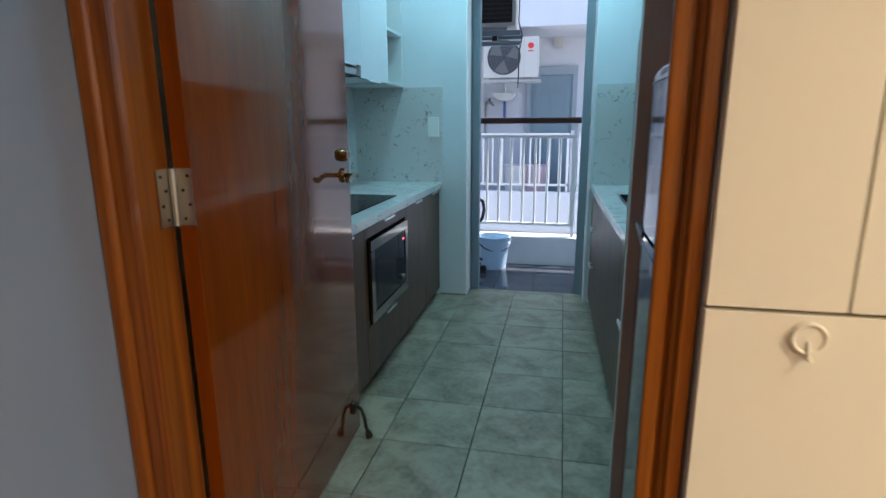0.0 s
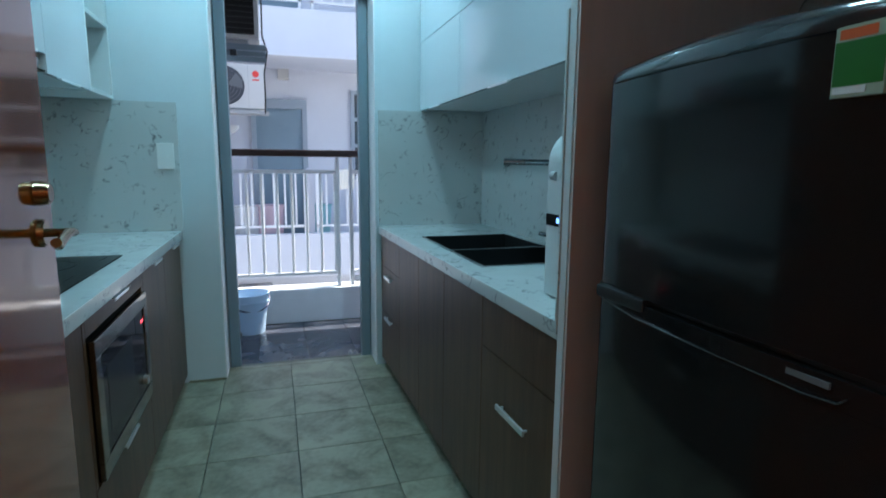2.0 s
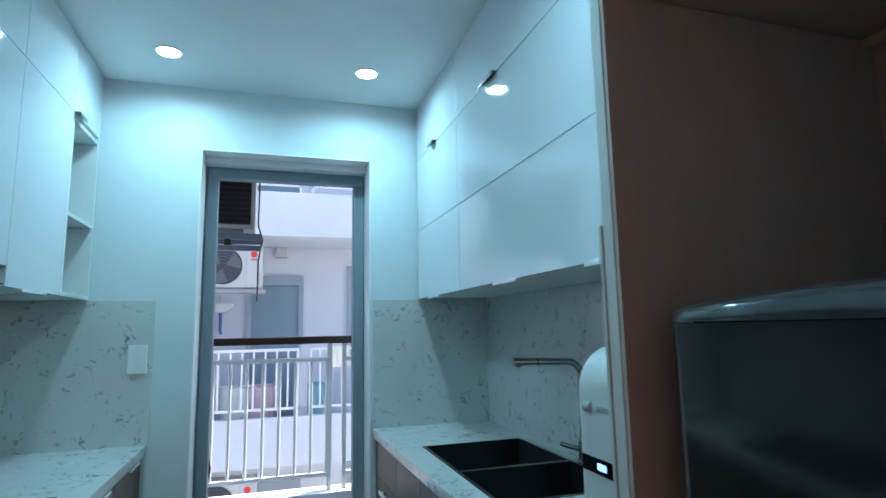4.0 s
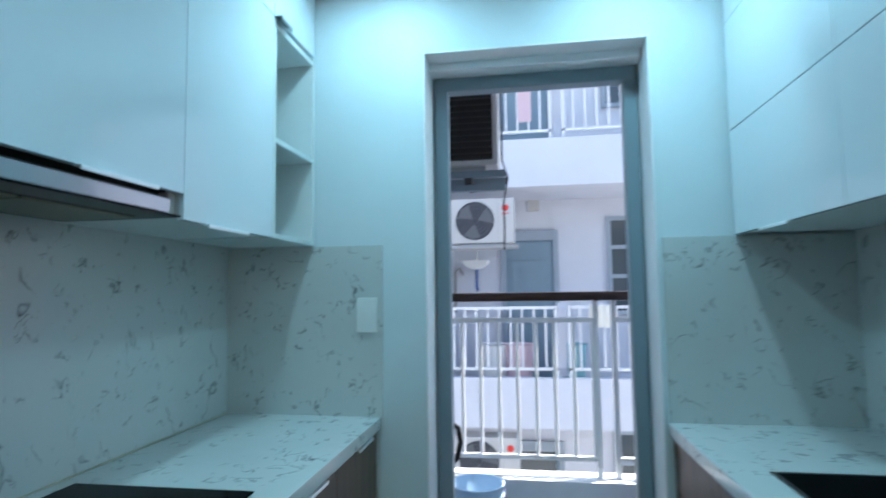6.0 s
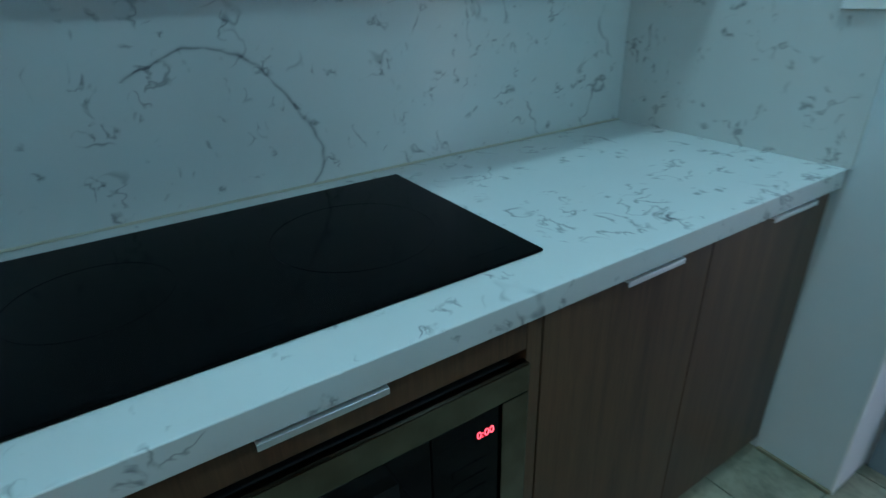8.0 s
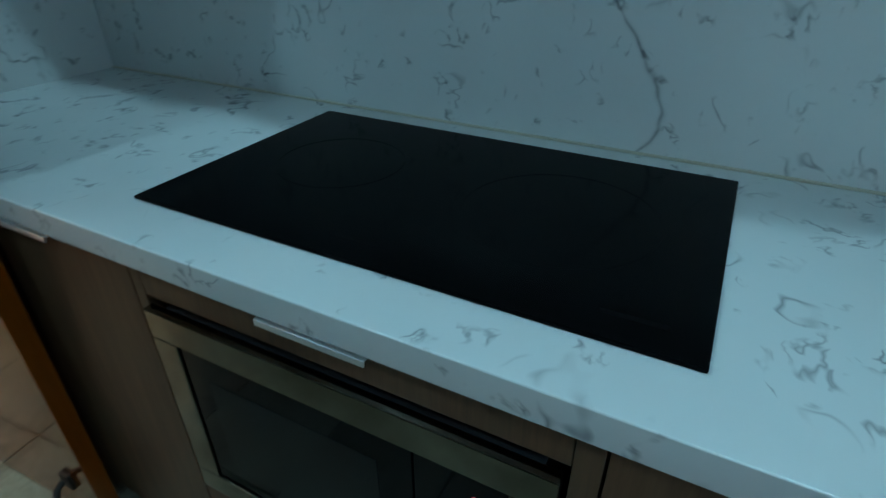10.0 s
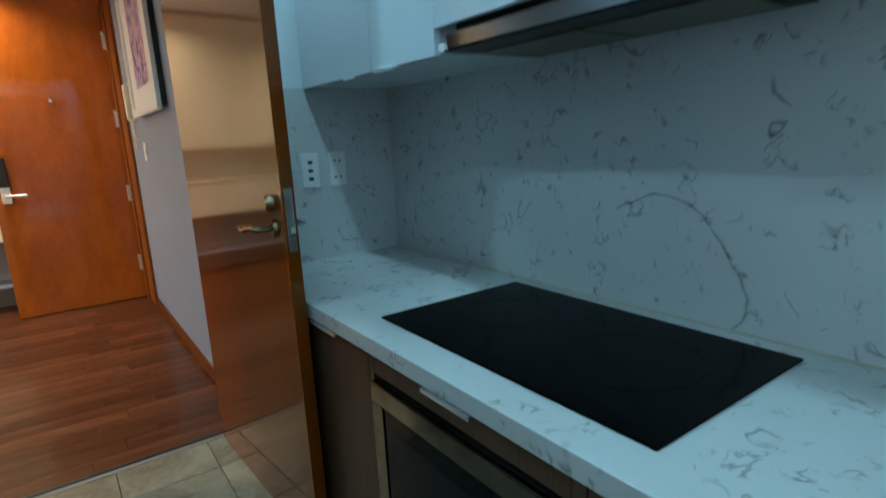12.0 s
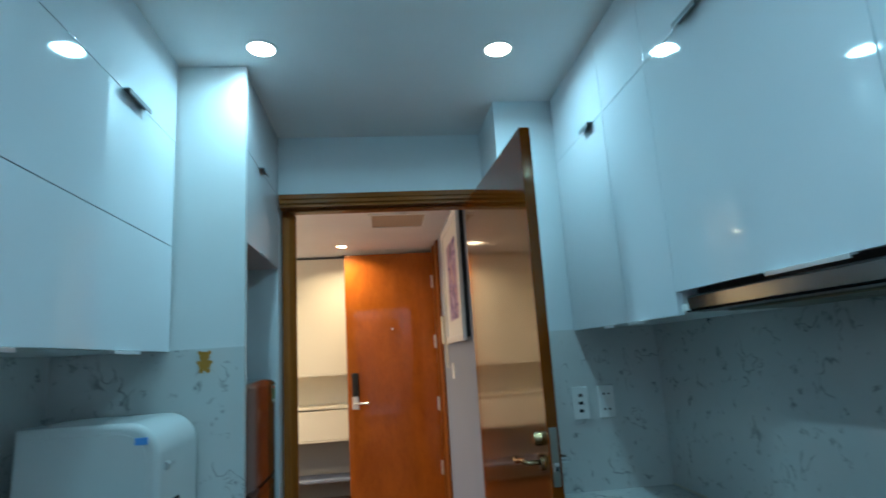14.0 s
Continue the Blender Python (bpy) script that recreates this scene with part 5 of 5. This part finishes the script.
# ---------------------------------------------------------------- opposite building
STOREY, FY, BY = 3.265, 9.2, 7.9
house = thing("apartment_building", (2, FY, -6.2), "white apartment building with railed balconies across the light well", "building")
for k in range(-2, 3):
    dz = k * STOREY
    part("wall", box(-5, FY, dz - 0.6, 9, FY + 0.2, dz + STOREY - 0.6), FACADE, house)
    part("balcony_slab", box(-5, BY + 0.12, dz - 0.59, 9, FY, dz - 0.45), FACADE, house)
    part("balcony_front", box(-5, BY, dz - 0.60, 9, BY + 0.12, dz + 0.069, 0.01), FACADE, house)
part("roof", box(-5, BY, 3 * STOREY - 0.6, 9, FY + 0.2, 3 * STOREY - 0.4), FACADE, house)
part("side_pier", box(-0.45, BY + 0.1, -0.45, -0.05, FY, STOREY - 0.6), FACADE, house)
part("side_pier", box(-0.45, BY + 0.1, -0.45 - STOREY, -0.05, FY, -0.6), FACADE, house)
part("gap_post", box(1.53, BY + 0.14, 0.069, 1.64, BY + 0.24, 1.06), FACADE, house)
part("gap_post", box(1.53, BY + 0.14, 0.069 + STOREY, 1.64, BY + 0.24, 1.06 + STOREY), FACADE, house)
for dz in (0, STOREY, -STOREY):
    d = part("door", box(0.80, FY - 0.03, dz - 0.45, 1.56, FY - 0.005, dz + 2.10), BLUE_DOOR, house, "blue grey metal door")
    part("door_panel", box(0.875, FY - 0.04, dz + 1.72, 1.50, FY - 0.03, dz + 2.02), GLASS_DARK if dz else BLUE_DOOR, d)
    part("door_panel", box(0.875, FY - 0.04, dz + 0.1, 1.50, FY - 0.03, dz + 1.70), BLUE_DOOR, d)
    for b in ((0.724, dz - 0.45, 0.80, dz + 2.18), (1.545, dz - 0.45, 1.622, dz + 2.18), (0.80, dz + 2.03, 1.545, dz + 2.18)):
        part("frame", box(b[0], FY - 0.07, b[1], b[2], FY, b[3]), BLUE_FRAME, d)
    w = part("window", box(2.43, FY - 0.03, dz + 0.9, 3.15, FY - 0.01, dz + 2.32), GLASS_DARK, house, "grey framed window")
    for b in ((2.367, dz + 0.85, 2.43, dz + 2.375), (3.15, dz + 0.85, 3.21, dz + 2.375), (2.43, dz + 2.31, 3.15, dz + 2.375), (2.43, dz + 1.86, 3.15, dz + 1.92), (2.43, dz + 1.41, 3.15, dz + 1.47), (2.43, dz + 0.85, 3.15, dz + 0.91)):
        part("frame", box(b[0], FY - 0.06, b[1], b[2], FY, b[3]), BLUE_FRAME, w)
    part("vent_box", box(1.17, FY - 0.06, dz + 2.50, 1.35, FY, dz + 2.69, 0.01), AC_CASE, house)
far_bal = mesh_of("baluster", box(-0.013, -0.013, 0, 0.013, 0.013, 0.82), RAIL_WHITE)
for dz in (0, STOREY):
    for x0, x1 in ((-1.3, 1.515), (1.655, 4.2)):
        r = thing("far_railing", ((x0 + x1) / 2, BY + 0.06, dz + 0.069), "white metal railing of an opposite balcony", "railing", "opposite railings")
        part("top_bar", box(x0, BY + 0.04, dz + 0.985, x1, BY + 0.08, dz + 1.025), RAIL_WHITE, r)
        part("bottom_bar", box(x0, BY + 0.04, dz + 0.165, x1, BY + 0.08, dz + 0.20), RAIL_WHITE, r)
        for x in (x0 + 0.02, x1 - 0.02):
            part("post", box(x - 0.02, BY + 0.04, dz + 0.069, x + 0.02, BY + 0.08, dz + 1.0), RAIL_WHITE, r)
        n = int((x1 - x0) / 0.155)
        for k in range(1, n):
            b = new("baluster", far_bal)
            b.parent = r
            b.location = Vector((x0 + (x1 - x0) * k / n, BY + 0.06, dz + 0.185)) - Vector(r.location)
for dz in (0, -STOREY + 0.02):
    condenser(0.10, BY + 0.0, 1.90 + dz, 0.875, 0.32, 0.62, "ivory outdoor air conditioner with a round red sticker", -1)
    b = thing("ac_bracket", (0.5, BY + 0.1, 1.83 + dz), "grey steel bracket under an opposite outdoor unit", "bracket")
    part("rail", box(-0.05, BY - 0.03, 1.83 + dz, 1.02, BY + 0.02, 1.87 + dz), GREY_PLASTIC, b)
    part("rail", box(-0.05, BY + 0.28, 1.83 + dz, 1.02, BY + 0.33, 1.87 + dz), GREY_PLASTIC, b)
basin = thing("wash_basin", (0.33, FY, 1.5), "white wash basin on the opposite balcony wall", "basin")
part("bowl", outline([(0.12, 1.72), (0.55, 1.72), (0.50, 1.64), (0.40, 1.58), (0.28, 1.58), (0.17, 1.64)], 1, FY - 0.38, FY, 0.02), WHITE_PLASTIC, basin)
part("pipe", tube([(0.34, FY - 0.15, 1.58), (0.34, FY - 0.15, 1.30), (0.34, FY - 0.03, 1.26)], 0.025, 8), mat("blue_pipe", (0.05, 0.12, 0.35), 0.4), basin, "blue waste pipe")
part("tap", tube([(0.34, FY - 0.05, 1.72), (0.34, FY - 0.05, 1.83), (0.34, FY - 0.12, 1.85)], 0.012, 8), CHROME, basin)
pipe = thing("water_pipe", (0.05, FY - 0.05, 1.2), "thin white pipe with valves on the opposite wall", "pipe")
part("pipe", tube([(0.12, FY - 0.03, 1.5), (0.05, FY - 0.03, 1.62), (-0.02, FY - 0.03, 1.55), (-0.02, FY - 0.03, 0.9)], 0.02, 8), GREY_PLASTIC, pipe)


def cloth(name, x0, x1, z_low, z_top, y, material, label):
    """A cloth folded over a rail: both sides hang, with shallow waves."""
    bm = bmesh.new()
    n, rows = 16, []
    prof = [(-0.03, z_low), (-0.034, (z_low + z_top) / 2), (-0.03, z_top), (0.0, z_top + 0.02), (0.03, z_top), (0.032, (z_low + z_top) / 2 + 0.02), (0.03, z_low + 0.05)]
    for dy, z in prof:
        rows.append([bm.verts.new((x0 + (x1 - x0) * i / n, y + dy + 0.008 * math.sin(i * 1.3 + z * 9), z + 0.008 * math.sin(i * 0.9))) for i in range(n + 1)])
    for a, b in zip(rows, rows[1:]):
        for i in range(n):
            bm.faces.new((a[i], a[i + 1], b[i + 1], b[i]))
    bmesh.ops.recalc_face_normals(bm, faces=bm.faces)
    bmesh.ops.solidify(bm, geom=bm.faces[:], thickness=0.004)
    return single(name, bm, material, label, "laundry", "laundry")


cloth("hanging_cloth", 1.94, 2.24, 0.74, 1.022, BY + 0.06, CLOTH, "white cloth hung over the opposite railing")
cloth("hanging_cloth", 1.06, 1.24, 3.58, 4.285, BY + 0.06, PINK, "pink cloth hung over the upper opposite railing")
for x, m2, lab2 in ((1.72, TEAL, "teal basket on the opposite balcony"), (0.62, WHITE_PLASTIC, "white tub on the opposite balcony"), (0.98, PINK, "pink tub on the opposite balcony")):
    t = thing("laundry_tub", (x, 8.5, -0.45), lab2, "tub", "tubs")
    part("shell", lathe([(0.0, 0.0), (0.16, 0.0), (0.22, 0.9), (0.24, 0.92), (0.20, 0.9), (0.15, 0.02), (0.0, 0.02)], (x, 8.5, -0.45), 20), m2, t)

# ground of the light well
structure("ground", box(-60, -60, -7.2, 60, 60, -7.0), painted("concrete_ground", (0.35, 0.35, 0.35), 0.9), "concrete ground of the light well", "ground")

# ---------------------------------------------------------------- pieces of the floors
floor_ob = bpy.data.objects["floor"]
TX, TY, TW, TL = 0.765, 0.134, 0.340, 0.3315


def piece(name, data, parent, at):
    ob = new(name, data)
    ob.parent = parent
    ob.location = at
    return ob


shapes = {}


def slab(w, d, h, material, bevel):
    key = (round(w, 3), round(d, 3), h, material.name)
    if key not in shapes:
        shapes[key] = mesh_of("piece", box(-w / 2, -d / 2, -h, w / 2, d / 2, 0, bevel, 1), material)
    return shapes[key]


def tile_floor(parent, x0, x1, y0, y1, ox, oy, pw, pd, z, gap, material, name):
    i0, i1 = math.floor((x0 - ox) / pw), math.ceil((x1 - ox) / pw)
    j0, j1 = math.floor((y0 - oy) / pd), math.ceil((y1 - oy) / pd)
    for i in range(i0, i1):
        for j in range(j0, j1):
            a, b = max(x0, ox + i * pw), min(x1, ox + (i + 1) * pw)
            c, d = max(y0, oy + j * pd), min(y1, oy + (j + 1) * pd)
            if b - a > 0.02 and d - c > 0.02:
                piece(name, slab(b - a - gap, d - c - gap, 0.012, material, 0.0015), parent, ((a + b) / 2, (c + d) / 2, z + random.uniform(-0.0004, 0.0004)))


tile_floor(floor_ob, 0.50, 1.70, -0.424, 2.50, TX, TY, TW, TL, 0.0, 0.003, TILE, "tile")
tile_floor(floor_ob, 1.70, 2.19, -0.37, 0.286, TX, TY, TW, TL, 0.0, 0.003, TILE, "tile")
tile_floor(bpy.data.objects["balcony_floor"], 0.25, 3.05, 2.565, 3.52, 0.62, 2.60, 0.30, 0.30, SILL, 0.0025, BALCONY_TILE, "tile")
hall_floor = bpy.data.objects["hall_floor"]
y, row = HALL_Y + 0.025, 0
while y > -4.25:
    x = HX - 0.35 * ((row * 0.37) % 1) - 0.3
    while x < 4.0:
        length = 0.9
        a, b = max(HX + 0.001, x), min(4.05, x + length)
        if b - a > 0.03:
            piece("plank", slab(b - a - 0.0015, 0.1085, 0.012, PLANK, 0.001), hall_floor, ((a + b) / 2, y - 0.055, 0.0))
        x += length
    y -= 0.11
    row += 1
